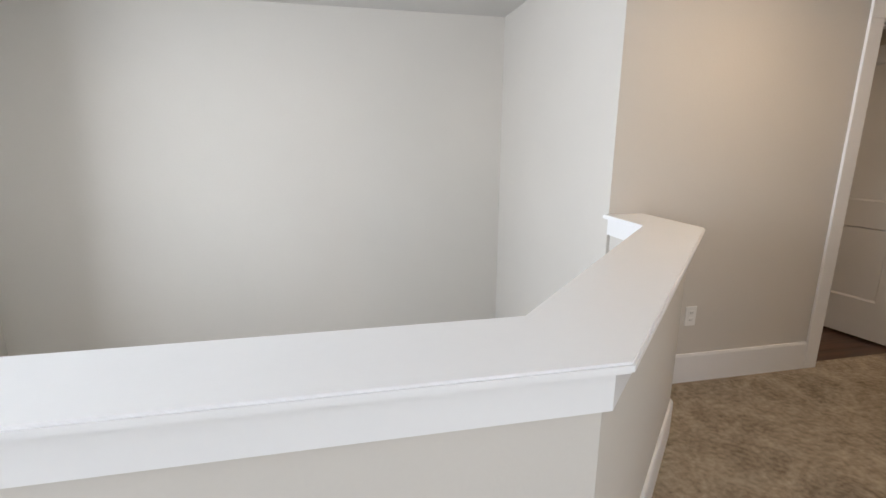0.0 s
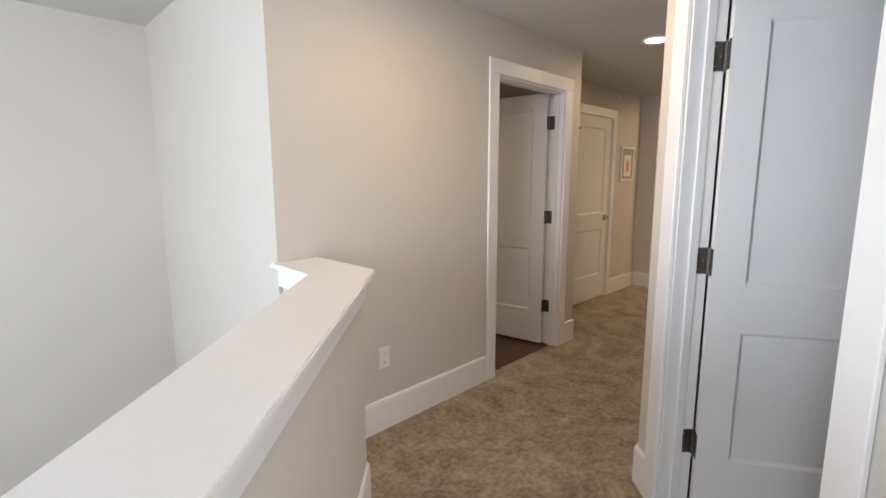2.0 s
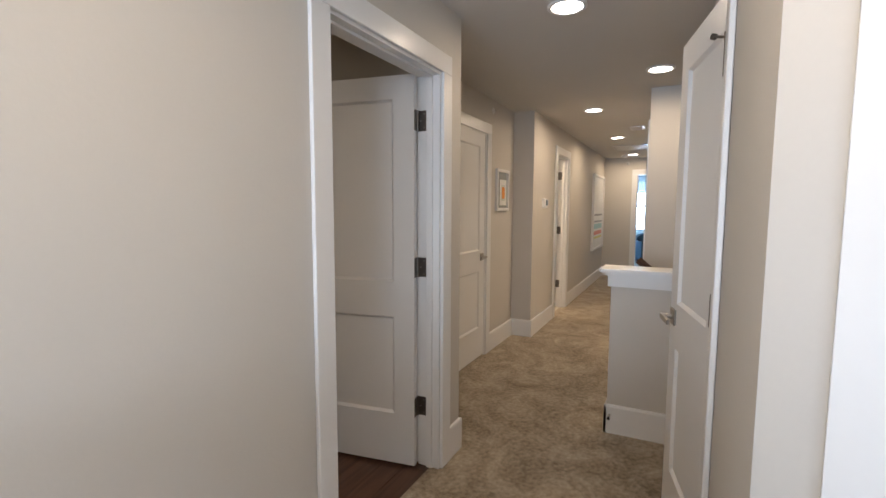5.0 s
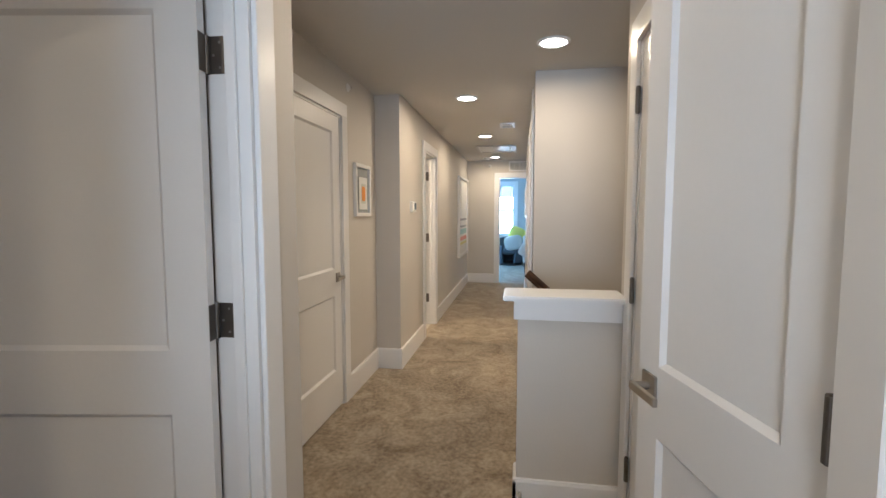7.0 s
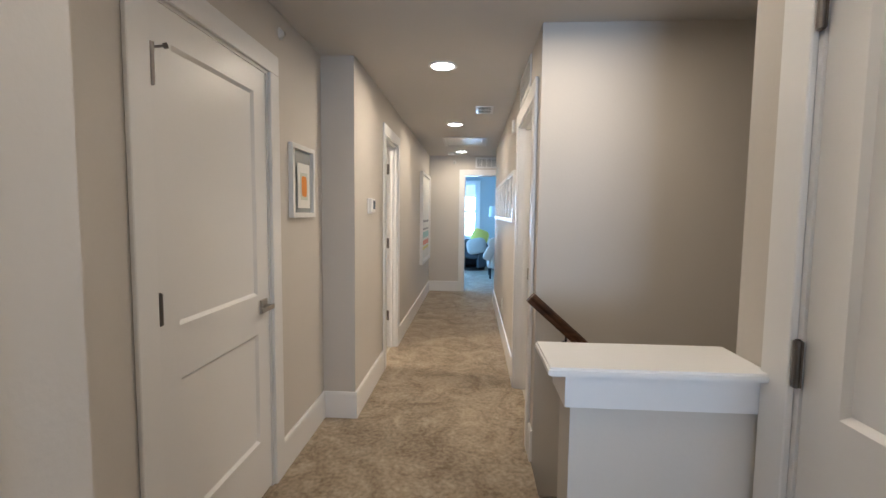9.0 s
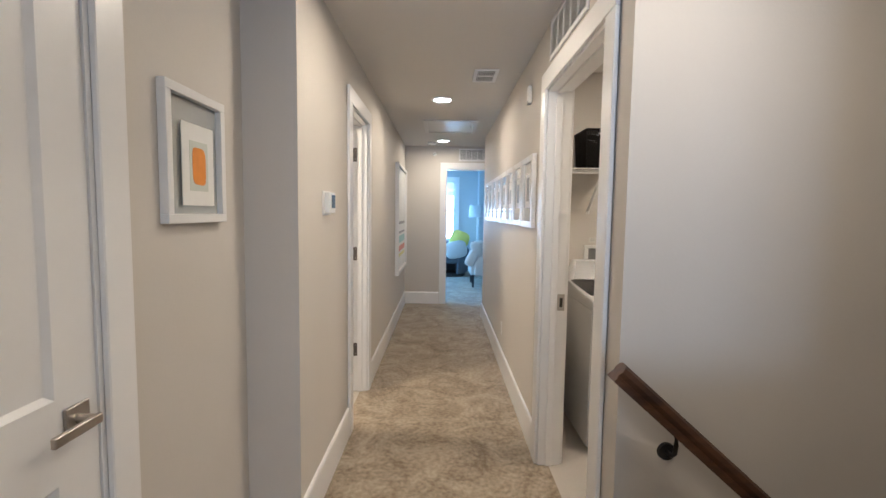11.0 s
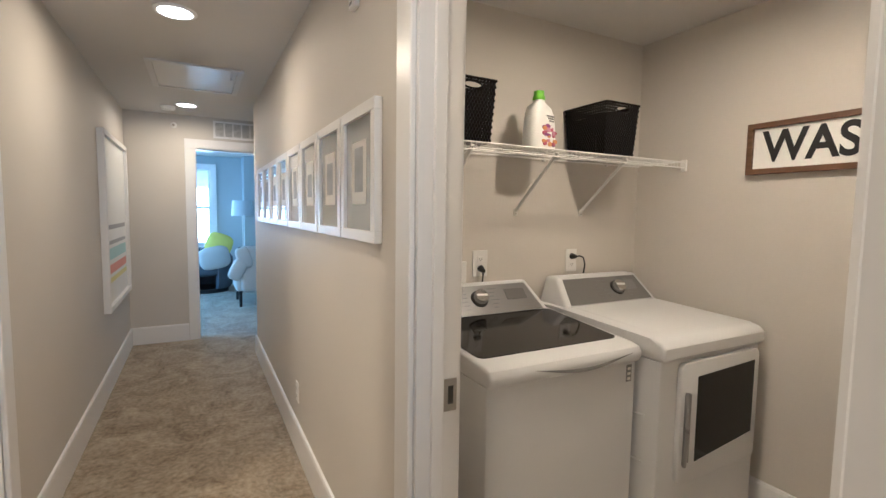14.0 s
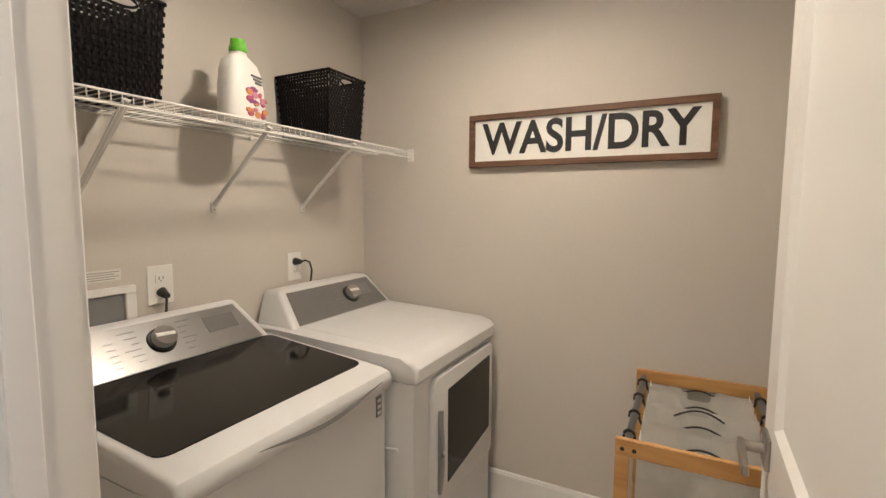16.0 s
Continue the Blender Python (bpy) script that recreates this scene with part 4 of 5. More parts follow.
# finger recess under the lid: its shade is a raised grey strip
bm = bmesh.new()
pts_t, pts_b = [], []
for k in range(25):
    t_ = k / 24
    y = WY0 + 0.06 + t_ * 0.47
    zt = 0.886 - 0.022 * math.sin(math.pi * t_) ** 1.2
    pts_t.append((WX - 0.0035, y, zt)), pts_b.append((WX - 0.0035, y, zt - 0.013 * math.sin(math.pi * t_) - 0.0006))
vt, vbm = [bm.verts.new(v) for v in pts_t], [bm.verts.new(v) for v in pts_b]
vt2, vb2 = [bm.verts.new((x + 0.006, y, z)) for x, y, z in pts_t], [bm.verts.new((x + 0.006, y, z)) for x, y, z in pts_b]
for k in range(24):
    bm.faces.new((vt[k], vt[k + 1], vbm[k + 1], vbm[k])), bm.faces.new((vt2[k], vb2[k], vb2[k + 1], vt2[k + 1]))
    bm.faces.new((vt[k], vt2[k], vt2[k + 1], vt[k + 1])), bm.faces.new((vbm[k], vbm[k + 1], vb2[k + 1], vb2[k]))
wpart("lid_grip_shade", bm, M_PRINT_SHADE, wm, "grey strip coloured as the shade of a finger recess under the lid")
console(wm, WY0 + 0.01, WY1 - 0.01, 8.215, 0.945, M_STEEL, 1.600, 0.055)
bm = bmesh.new()
box(bm, WX + 0.0195, WX + 0.0225, WY0 + 0.035, WY0 + 0.062, 0.765, 0.832)
sk = wpart("rating_sticker", bm, M_PRINT_SHADE, wm, "small dark sticker")
bm = bmesh.new()
for k in range(3):
    box(bm, WX + 0.0185, WX + 0.0195, WY0 + 0.040, WY0 + 0.057, 0.772 + 0.02 * k, 0.782 + 0.02 * k)
wpart("sticker_print", bm, M_LABEL, wm)
for yy in (WY0 + 0.06, WY1 - 0.06):
    for xx in (WX + 0.09, 8.30):
        bm = bmesh.new()
        cyl(bm, (xx, yy, -0.004), (xx, yy, 0.032), 0.022, n=14)
        wpart("foot", bm, M_BLACK, wm)

# front-loading dryer
DY0, DY1, DX = 0.520, 1.198, 7.605
dm = thing("tumble_dryer", pose(8.0, 0.83, 0), "white tumble dryer with a dark front window", "dryer")
bm = bmesh.new()
box(bm, DX + 0.02, 8.37, DY0 + 0.006, DY1 - 0.006, 0.03, 0.85)
rounded(bm, 0.012, 2, lambda e: abs(e.verts[0].co.z - e.verts[1].co.z) > 0.1)
wpart("cabinet", bm, M_ENAMEL, dm, smooth=True)
bm = bmesh.new()
prof = [(DX + 0.012, 0.851), (DX, 0.865), (DX + 0.002, 0.905), (DX + 0.022, 0.926), (DX + 0.07, 0.935), (8.24, 0.958), (8.372, 0.958), (8.372, 0.851)]
loft_y(bm, prof, DY0, prof, DY1)
rounded(bm, 0.014, 3, lambda e: abs(e.verts[0].co.y - e.verts[1].co.y) < 1e-4)
wpart("top_deck", bm, M_ENAMEL, dm, "smooth white top with a shallow tray", smooth=True)
bm = bmesh.new()
b0 = [(7.72, DY0 + 0.07), (8.20, DY0 + 0.07), (8.20, DY1 - 0.07), (7.72, DY1 - 0.07)]
vs = [bm.verts.new((x, y, 0.935 + (x - 7.67) * 0.0403 + 0.0012)) for x, y in b0]
vs2 = [bm.verts.new((x + (0.012 if x < 8 else -0.012), y + (0.012 if y < 0.8 else -0.012), 0.935 + (x - 7.67) * 0.0403 + 0.0026)) for x, y in b0]
for i in range(4):
    bm.faces.new((vs[i], vs[(i + 1) % 4], vs2[(i + 1) % 4], vs2[i]))
bm.faces.new(vs2)
wpart("top_tray", bm, M_ENAMEL, dm)
console(dm, DY0 - 0.004, DY1 - 0.03, 8.165, 0.953, M_GREYP, 0.762, 0.04)
# front door
bm = bmesh.new()
ya, yb, za, zb = DY0 + 0.045, DY1 - 0.104, 0.345, 0.838
box(bm, DX - 0.004, DX + 0.0195, ya, yb, za, zb)
rounded(bm, 0.03, 4, lambda e: abs(e.verts[0].co.x - e.verts[1].co.x) > 0.01)
rounded(bm, 0.005, 2, lambda e: e.is_manifold and e.calc_face_angle(0) > 0.9)
dd = wpart("door", bm, M_ENAMEL, dm, "white dryer door", smooth=True)
bm = bmesh.new()
vs = [bm.verts.new((DX - 0.0065, y, z)) for y, z in ((ya + 0.040, 0.47), (yb - 0.10, 0.425), (yb - 0.10, 0.775), (ya + 0.040, 0.79))]
vs2 = [bm.verts.new((DX - 0.003, v.co.y, v.co.z)) for v in vs]
bm.faces.new(vs), bm.faces.new(vs2[::-1])
for i in range(4):
    bm.faces.new((vs[i], vs2[i], vs2[(i + 1) % 4], vs[(i + 1) % 4]))
wpart("door_window", bm, M_GLASSLID, dm, "dark tinted door window")
bm = bmesh.new()
tube(bm, [(DX - 0.006 - 0.020 * math.sin(math.pi * k / 14), yb - 0.035 + 0.018 * math.sin(math.pi * k / 14), 0.42 + 0.30 * k / 14) for k in range(15)], 0.009, 10)
wpart("door_handle", bm, M_STEEL, dm, "curved grey grip", smooth=True)
# grey plate on the door, painted-in shade of the hollow behind the grip
bm = bmesh.new()
box(bm, DX - 0.0062, DX - 0.0045, yb - 0.062, yb - 0.022, 0.43, 0.71, 0.0)
wpart("grip_recess_shade", bm, M_PRINT_SHADE, dm)
for k in range(3):
    bm = bmesh.new()
    tube(bm, [(DX + 0.08, DY1 - 0.004, 0.24 + 0.19 * k), (DX + 0.2, DY1 + 0.002, 0.23 + 0.19 * k), (8.25, DY1 + 0.002, 0.23 + 0.19 * k)], 0.005, 8)
    wpart("side_rib", bm, M_ENAMEL, dm)
for yy in (DY0 + 0.06, DY1 - 0.06):
    for xx in (DX + 0.09, 8.30):
        bm = bmesh.new()
        cyl(bm, (xx, yy, -0.004), (xx, yy, 0.032), 0.022, n=14)
        wpart("foot", bm, M_BLACK, dm)

# ---------------------------------------------------------------- wire shelf and what stands on it
SZ, SX0, SX1, SY0, SY1 = 1.694, 8.095, 8.392, Y_LS + 0.002, 2.14
sh = thing("wire_shelf", pose(8.39, 1.3, SZ), "white coated wire shelf on diagonal braces", "shelf")
bm = bmesh.new()
for x, z in ((SX0, SZ), (SX0 - 0.001, SZ - 0.03), (8.20, SZ - 0.004), (8.30, SZ - 0.004), (SX1 - 0.004, SZ - 0.004)):
    cyl(bm, (x, SY0, z), (x, SY1, z), 0.0032, n=8)
wpart("long_wire", bm, M_WHITEP, sh, smooth=True)
bm = bmesh.new()
y = SY0 + 0.012
while y < SY1:
    tube(bm, [(SX1, y, SZ), (SX0 + 0.003, y, SZ), (SX0, y, SZ - 0.004), (SX0, y, SZ - 0.032)], 0.0017, 5)
    y += 0.0254
tagged(wpart("wire_deck", bm, M_WHITEP, sh), kind="stuff")
for y in (1.758, 1.317, 0.877):
    bm = bmesh.new()
    q0, q1 = Vector((SX0 + 0.004, y, SZ - 0.012)), Vector((X_LE - 0.004, y, 1.425))
    for a in (-0.007, 0.007):
        cyl(bm, q0 + Vector((0, a, 0)), q1 + Vector((0, a, 0)), 0.0036, n=8)
    cyl(bm, q0 + Vector((0, 0, 0)), q1, 0.0068, n=8)
    box(bm, X_LE - 0.006, X_LE - 0.0005, y - 0.012, y + 0.012, 1.40, 1.438, 0.001)
    wpart("brace", bm, M_WHITEP, sh, "white diagonal brace")
    bm = bmesh.new()
    cyl(bm, (X_LE - 0.009, y, 1.41), (X_LE - 0.006, y, 1.41), 0.004, n=10)
    wpart("screw", bm, M_NICKEL, sh)
bm = bmesh.new()
box(bm, SX0 - 0.012, SX0 + 0.018, Y_LS + 0.0005, Y_LS + 0.014, SZ - 0.048, SZ + 0.012, 0.002)
wpart("end_bracket", bm, M_WHITEP, sh)
for y in (1.62, 1.15, 0.70):
    bm = bmesh.new()
    box(bm, X_LE - 0.016, X_LE - 0.0005, y - 0.008, y + 0.008, SZ - 0.014, SZ + 0.004, 0.002)
    wpart("wall_clip", bm, M_WHITEP, sh)


def basket(cx, cy, label):
    """Open basket of woven black plastic strips with oval grips in its short ends."""
    th = thing("storage_basket", pose(cx, cy, SZ + 0.002), label, "basket", "black shelf baskets")
    wx, wy, h, tp = 0.28, 0.225, 0.255, 0.88
    bm = bmesh.new()
    box(bm, -wx / 2 * tp, wx / 2 * tp, -wy / 2 * tp, wy / 2 * tp, 0.0, 0.006)
    part("bottom", bm, M_PLASTIC_BLACK, th)
    for nm, axis, s_ in (("long_side", 0, -1), ("long_side", 0, 1), ("end", 1, -1), ("end", 1, 1)):
        bm = bmesh.new()
        half = (wx if axis == 0 else wy) / 2
        off = (wy if axis == 0 else wx) / 2

        def pt(a, z, o):
            k = tp + (1 - tp) * z / h
            return Vector((a * k, s_ * (off * k + o), z)) if axis == 0 else Vector((s_ * (off * k + o), a * k, z))
        n = 18 if axis == 0 else 14
        rows = 18
        for i in range(n):                      # uprights
            a = -half + 2 * half * (i + 0.5) / n
            w_ = half / n * 0.62
            zt = h - 0.050 if axis == 1 and abs(a) < 0.046 else h - 0.01
            p = [pt(a - w_, 0.003, 0), pt(a + w_, 0.003, 0), pt(a + w_, zt, 0), pt(a - w_, zt, 0)]
            q = [pt(a - w_, 0.003, -0.002), pt(a + w_, 0.003, -0.002), pt(a + w_, zt, -0.002), pt(a - w_, zt, -0.002)]
            A, B = [bm.verts.new(v) for v in p], [bm.verts.new(v) for v in q]
            bm.faces.new(A), bm.faces.new(B[::-1])
            for j in range(4):
                bm.faces.new((A[j], B[j], B[(j + 1) % 4], A[(j + 1) % 4]))
        for r in range(rows):                   # woven bands, over and under
            z = 0.012 + (h - 0.03) * r / (rows - 1)
            hh = 0.0050
            prev = None
            if axis == 1 and rows - 4 < r < rows - 1:
                spans = ((-half, -0.046), (0.046, half))
            else:
                spans = ((-half, half),)
            for s0, s1 in spans:
                prev = None
                cnt = max(2, int(round((s1 - s0) / (2 * half) * n * 2)))
                for i in range(cnt + 1):
                    a = s0 + (s1 - s0) * i / cnt
                    o = 0.0024 * math.sin(math.pi * (i + 0.5) + math.pi * r) + 0.001
                    cur = [bm.verts.new(pt(a, z - hh, o)), bm.verts.new(pt(a, z + hh, o)), bm.verts.new(pt(a, z + hh, o - 0.002)), bm.verts.new(pt(a, z - hh, o - 0.002))]
                    if prev:
                        for j in range(4):
                            bm.faces.new((prev[j], cur[j], cur[(j + 1) % 4], prev[(j + 1) % 4]))
                    prev = cur
        tagged(part(nm, bm, M_PLASTIC_BLACK, th), kind="stuff")
    bm = bmesh.new()
    c4 = [(-wx / 2, -wy / 2), (wx / 2, -wy / 2), (wx / 2, wy / 2), (-wx / 2, wy / 2)]
    for i in range(4):
        (xa, ya_), (xb, yb_) = c4[i], c4[(i + 1) % 4]
        cyl(bm, (xa, ya_, h - 0.006), (xb, yb_, h - 0.006), 0.006, n=8)
    part("rim", bm, M_PLASTIC_BLACK, th, smooth=True)
    for s_ in (-1, 1):
        bm = bmesh.new()
        tube(bm, [(s_ * wx / 2 * 0.985, 0.044 * math.cos(a), h - 0.033 + 0.014 * math.sin(a)) for a in [2 * math.pi * k / 20 for k in range(21)]], 0.0035, 6)
        part("grip", bm, M_PLASTIC_BLACK, th, smooth=True)
    return th


b1 = basket(8.242, 1.762, "black woven plastic basket on the wire shelf above the washer")
b2 = basket(8.245, 0.91, "black woven plastic basket on the shelf above the dryer")

bt = thing("detergent_bottle", pose(8.220, 1.325, SZ + 0.003, 0, 0, 12) @ Matrix.Diagonal((1.12, 1.14, 0.97, 1)), "white detergent bottle with a green cap", "bottle")
bm = bmesh.new()
secs = [(0.0, 0.040, 0.072, 0), (0.006, 0.045, 0.078, 0), (0.06, 0.046, 0.079, 0), (0.13, 0.045, 0.074, 0.001), (0.175, 0.042, 0.066, 0.003), (0.205, 0.036, 0.056, 0.006), (0.222, 0.025, 0.036, 0.008), (0.232, 0.021, 0.022, 0.009), (0.240, 0.021, 0.021, 0.009)]
rings = []
for z, rx_, ry_, oy in secs:
    rr = []
    for k in range(32):
        a = 2 * math.pi * k / 32
        ca, sa = math.cos(a), math.sin(a)
        rr.append(bm.verts.new((rx_ * math.copysign(abs(ca) ** 0.75, ca), oy + ry_ * math.copysign(abs(sa) ** 0.75, sa), z)))
    rings.append(rr)
for a, b in zip(rings, rings[1:]):
    for k in range(32):
        bm.faces.new((a[k], a[(k + 1) % 32], b[(k + 1) % 32], b[k]))
bm.faces.new(rings[0][::-1]), bm.faces.new(rings[-1])
part("body", bm, M_BOTTLE, bt, "glossy white plastic body", smooth=True)
bm = bmesh.new()
lathe(bm, [(0.024, 0.240), (0.026, 0.243), (0.025, 0.258), (0.022, 0.262), (0.021, 0.282), (0.012, 0.285)], 26, (0, 0.009, 0))
part("cap", bm, M_GREEN, bt, "bright green screw cap", smooth=True)
rnd = random.Random(4)
for k in range(26):
    bm = bmesh.new()
    y, z = rnd.uniform(-0.050, 0.028), rnd.uniform(0.025, 0.125)
    r_ = rnd.uniform(0.007, 0.015)
    n_ = 9
    xs = -0.0465 - 0.0006 * (k % 5)
    vs = [bm.verts.new((xs, y + r_ * math.cos(2 * math.pi * i / n_), z + 0.8 * r_ * math.sin(2 * math.pi * i / n_))) for i in range(n_)]
    ws = [bm.verts.new((v.co.x + 0.004, v.co.y, v.co.z)) for v in vs]
    bm.faces.new(vs), bm.faces.new(ws[::-1])
    for i in range(n_):
        bm.faces.new((vs[i], ws[i], ws[(i + 1) % n_], vs[(i + 1) % n_]))
    part("printed_berry", bm, PINK[k % 4], bt)
bm = bmesh.new()
for k in range(3):
    box(bm, -0.0475, -0.043, -0.034, 0.010 - 0.008 * k, 0.160 - 0.011 * k, 0.165 - 0.011 * k)
part("label_lines", bm, M_PRINT_SHADE, bt)

# ---------------------------------------------------------------- sign
sg = thing("laundry_sign", pose(7.770, Y_LS, 1.604, 0, 0, 180), "white wooden sign with black lettering in a walnut frame", "sign")
w, h = 0.985, 0.231
bm = bmesh.new()
frame_bars(bm, w, h, 0.025, 0.032)
part("sign_frame", bm, M_SIGN_WOOD, sg, "walnut brown frame")
bm = bmesh.new()
box(bm, 0.024, w - 0.024, -0.018, -0.001, 0.024, h - 0.024)
part("board", bm, M_SIGN_WHITE, sg)
text_mesh("lettering", "WASH/DRY", 0.190, M_INK, sg, pose(w / 2, -0.0195, h / 2, 90), bold=0.0045, stretch=0.875)

# ---------------------------------------------------------------- laundry sorter
hs = thing("laundry_sorter", pose(6.82, 0.79, 0), "bamboo laundry sorter with canvas bags on grey tubes", "laundry sorter")
HX0, HX1, HY0, HY1, HZ = 6.590, 7.022, 0.462, 1.090, 0.785
for y in (HY0, HY1):
    bm = bmesh.new()
    box(bm, HX0, HX1, y - 0.009, y + 0.009, HZ - 0.05, HZ, 0.003)
    wpart("top_bar", bm, M_BAMBOO, hs, "honey bamboo bar")
    for x in (HX0 + 0.019, HX1 - 0.019):
        bm = bmesh.new()
        box(bm, x - 0.019, x + 0.019, y - 0.009, y + 0.009, -0.004, HZ - 0.0505, 0.003)
        wpart("leg", bm, M_BAMBOO, hs)
    bm = bmesh.new()
    box(bm, HX0 + 0.039, HX1 - 0.039, y - 0.008, y + 0.008, 0.10, 0.14, 0.002)
    wpart("lower_bar", bm, M_BAMBOO, hs)
    for x in (HX0 + 0.019, HX1 - 0.019, HX0 + 0.05, HX1 - 0.05):
        bm = bmesh.new()
        s_ = 1 if y == HY1 else -1
        cyl(bm, (x, y + s_ * 0.0092, HZ - 0.028), (x, y + s_ * 0.0108, HZ - 0.028), 0.006, n=10)
        wpart("bolt", bm, M_INK, hs)
for x in (HX0 + 0.028, HX1 - 0.028):
    bm = bmesh.new()
    cyl(bm, (x, HY0 + 0.0095, HZ - 0.030), (x, HY1 - 0.0095, HZ - 0.030), 0.0115, n=16)
    wpart("tube", bm, M_TUBE, hs, "grey metal tube", smooth=True)
rnd = random.Random(9)
for k, y in enumerate((0.545, 0.700, 0.855, 1.005)):
    bg = thing("laundry_bag", pose(6.82, y, 0.10), "off-white canvas laundry bag with an arched black handle", "laundry bag", "sorter bags")
    xa, xb, dep, top = HX0 + 0.055 - 6.82, HX1 - 0.055 - 6.82, 0.062, 0.664
    for s_ in (-1, 1):
        bm = bmesh.new()
        nx, nz = 26, 22
        grid = []
        for iz in range(nz + 1):
            line = []
            for ix in range(nx + 1):
                u_, v_ = ix / nx, iz / nz
                x = xa + (xb - xa) * u_
                dip = 0.070 * max(0.0, 1 - (abs(u_ - 0.5) / 0.20) ** 6) if abs(u_ - 0.5) < 0.20 else 0.0
                z = (top - dip) * v_
                o = 0.011 * noise.noise(Vector((x * 11, k * 3.1 + s_, z * 9))) + 0.006 * noise.noise(Vector((x * 31, k, z * 25)))
                line.append(bm.verts.new((x, s_ * dep + o - s_ * 0.012 * (1 - v_) - 0.016 * max(0.0, (v_ - 0.84) / 0.16), z)))
            grid.append(line)
        for iz in range(nz):
            for ix in range(nx):
                bm.faces.new((grid[iz][ix], grid[iz][ix + 1], grid[iz + 1][ix + 1], grid[iz + 1][ix]))
        bmesh.ops.solidify(bm, geom=bm.faces[:], thickness=0.002)
        part("panel", bm, M_CANVAS, bg, smooth=True)
        if s_ < 0 and k != 2:
            continue
        bm = bmesh.new()
        cxm = (xa + xb) / 2
        tube(bm, [(cxm + (i / 14 - 0.5) * 0.150, s_ * dep - 0.014, top - 0.016 + 0.030 * math.sin(math.pi * i / 14)) for i in range(15)], 0.0031, 8)
        part("handle", bm, M_INK, bg, "black arched handle", smooth=True)
    for x0, x1 in ((xa, xa + 0.125), (xb - 0.125, xb)):     # turned-down canvas either side of the handle
        bm = bmesh.new()
        grid = []
        for iz in range(8):
            v_ = iz / 7
            grid.append([bm.verts.new((x0 + (x1 - x0) * ix / 10, 0.070 - 0.016 * v_ + 0.006 * noise.noise(Vector((ix * 0.5 + x0 * 9, k * 2.7, iz * 0.6))), top - 0.092 + 0.097 * v_ + 0.003 * noise.noise(Vector((ix * 0.4, k, 5.0))))) for ix in range(11)])
        for a, b in zip(grid, grid[1:]):
            for ix in range(10):
                bm.faces.new((a[ix], a[ix + 1], b[ix + 1], b[ix]))
        bmesh.ops.solidify(bm, geom=bm.faces[:], thickness=0.002)
        part("cuff", bm, M_CANVAS, bg, "turned-down canvas cuff", smooth=True)
    for x in (xa, xb):
        bm = bmesh.new()
        box(bm, x - 0.001, x + 0.001, -dep + 0.003, dep - 0.003, 0.0, top - 0.012)
        part("gusset", bm, M_CANVAS, bg)
        bm = bmesh.new()
        sx = 1 if x == xb else -1
        hx = x + sx * 0.027
        tube(bm, [(hx + 0.016 * math.cos(a), 0, 0.655 + 0.016 * math.sin(a)) for a in [math.radians(-30 + 24 * i) for i in range(11)]], 0.0045, 8)
        tube(bm, [(hx - sx * 0.014, 0, 0.648), (x, 0, 0.62)], 0.004, 8)
        part("hook", bm, M_INK, bg, "black plastic hook", smooth=True)
    bm = bmesh.new()
    box(bm, xa, xb, -dep + 0.01, dep - 0.01, 0.0, 0.003)
    part("base", bm, M_CANVAS, bg)

# ---------------------------------------------------------------- far bedroom
M_BEDWALL = material("grey_blue_bedroom_paint", (0.50, 0.52, 0.53), 0.7, vary=0.03)
M_SOFA = material("slate_upholstery", (0.10, 0.12, 0.15), 0.9, vary=0.12, grain=300, bump=0.2)
M_CREAM = material("cream_upholstery", (0.62, 0.60, 0.57), 0.9, vary=0.08, grain=300, bump=0.2)
M_YELLOW = material("yellow_pillow", (0.78, 0.72, 0.16), 0.85, vary=0.06, grain=200)
M_SHADE = material("pale_lampshade", (0.66, 0.68, 0.70), 0.8, vary=0.03)
M_SKYGLOW = glow("bright_outdoors", (0.72, 0.86, 1.0), 4.0)
wall("wall_bedroom_east", 'y', 0.78, 6.22, 16.2, 16.32, [(2.50, 3.36, 0.75, 2.15)], z0=-0.3, mat=M_BEDWALL, label="blue-grey bedroom wall")
wall("wall_bedroom_south", 'x', X_E + 0.12, 16.2, 0.78, 0.90, z0=-0.3, mat=M_BEDWALL, label="blue-grey bedroom wall")
# the opening is out of view, added for the bedroom fill light
wall("wall_bedroom_north", 'x', X_E + 0.12, 16.2, 6.1, 6.22, [(13.0, 15.8, 0.6, 2.2)], z0=-0.3, mat=M_BEDWALL, label="blue-grey bedroom wall")
wall("wall_bedroom_pier", 'y', 0.90, 1.97, 15.75, 16.2, z0=0.0, mat=M_BEDWALL, label="blue-grey boxed pier in the bedroom corner")
win = thing("window_1", pose(16.2, 2.50, 0.75), "white double-hung bedroom window with a pleated shade", "window", kind="structure")


def wbars(name, y0, y1, z0, z1, b, x0, x1, label=""):
    bm = bmesh.new()
    for ya_, yb_, za_, zb_ in ((y0, y1, z0, z0 + b), (y0, y1, z1 - b, z1), (y0, y0 + b, z0 + b, z1 - b), (y1 - b, y1, z0 + b, z1 - b)):
        box(bm, x0, x1, ya_, yb_, za_, zb_)
    return wpart(name, bm, M_TRIM, win, label)


wbars("window_casing", 2.41, 3.45, 0.66, 2.24, 0.09, 16.178, 16.199, "white window casing")
wbars("lower_sash", 2.50, 3.36, 0.75, 1.46, 0.045, 16.215, 16.245)
wbars("upper_sash", 2.50, 3.36, 1.42, 2.15, 0.045, 16.246, 16.276)
bm = bmesh.new()
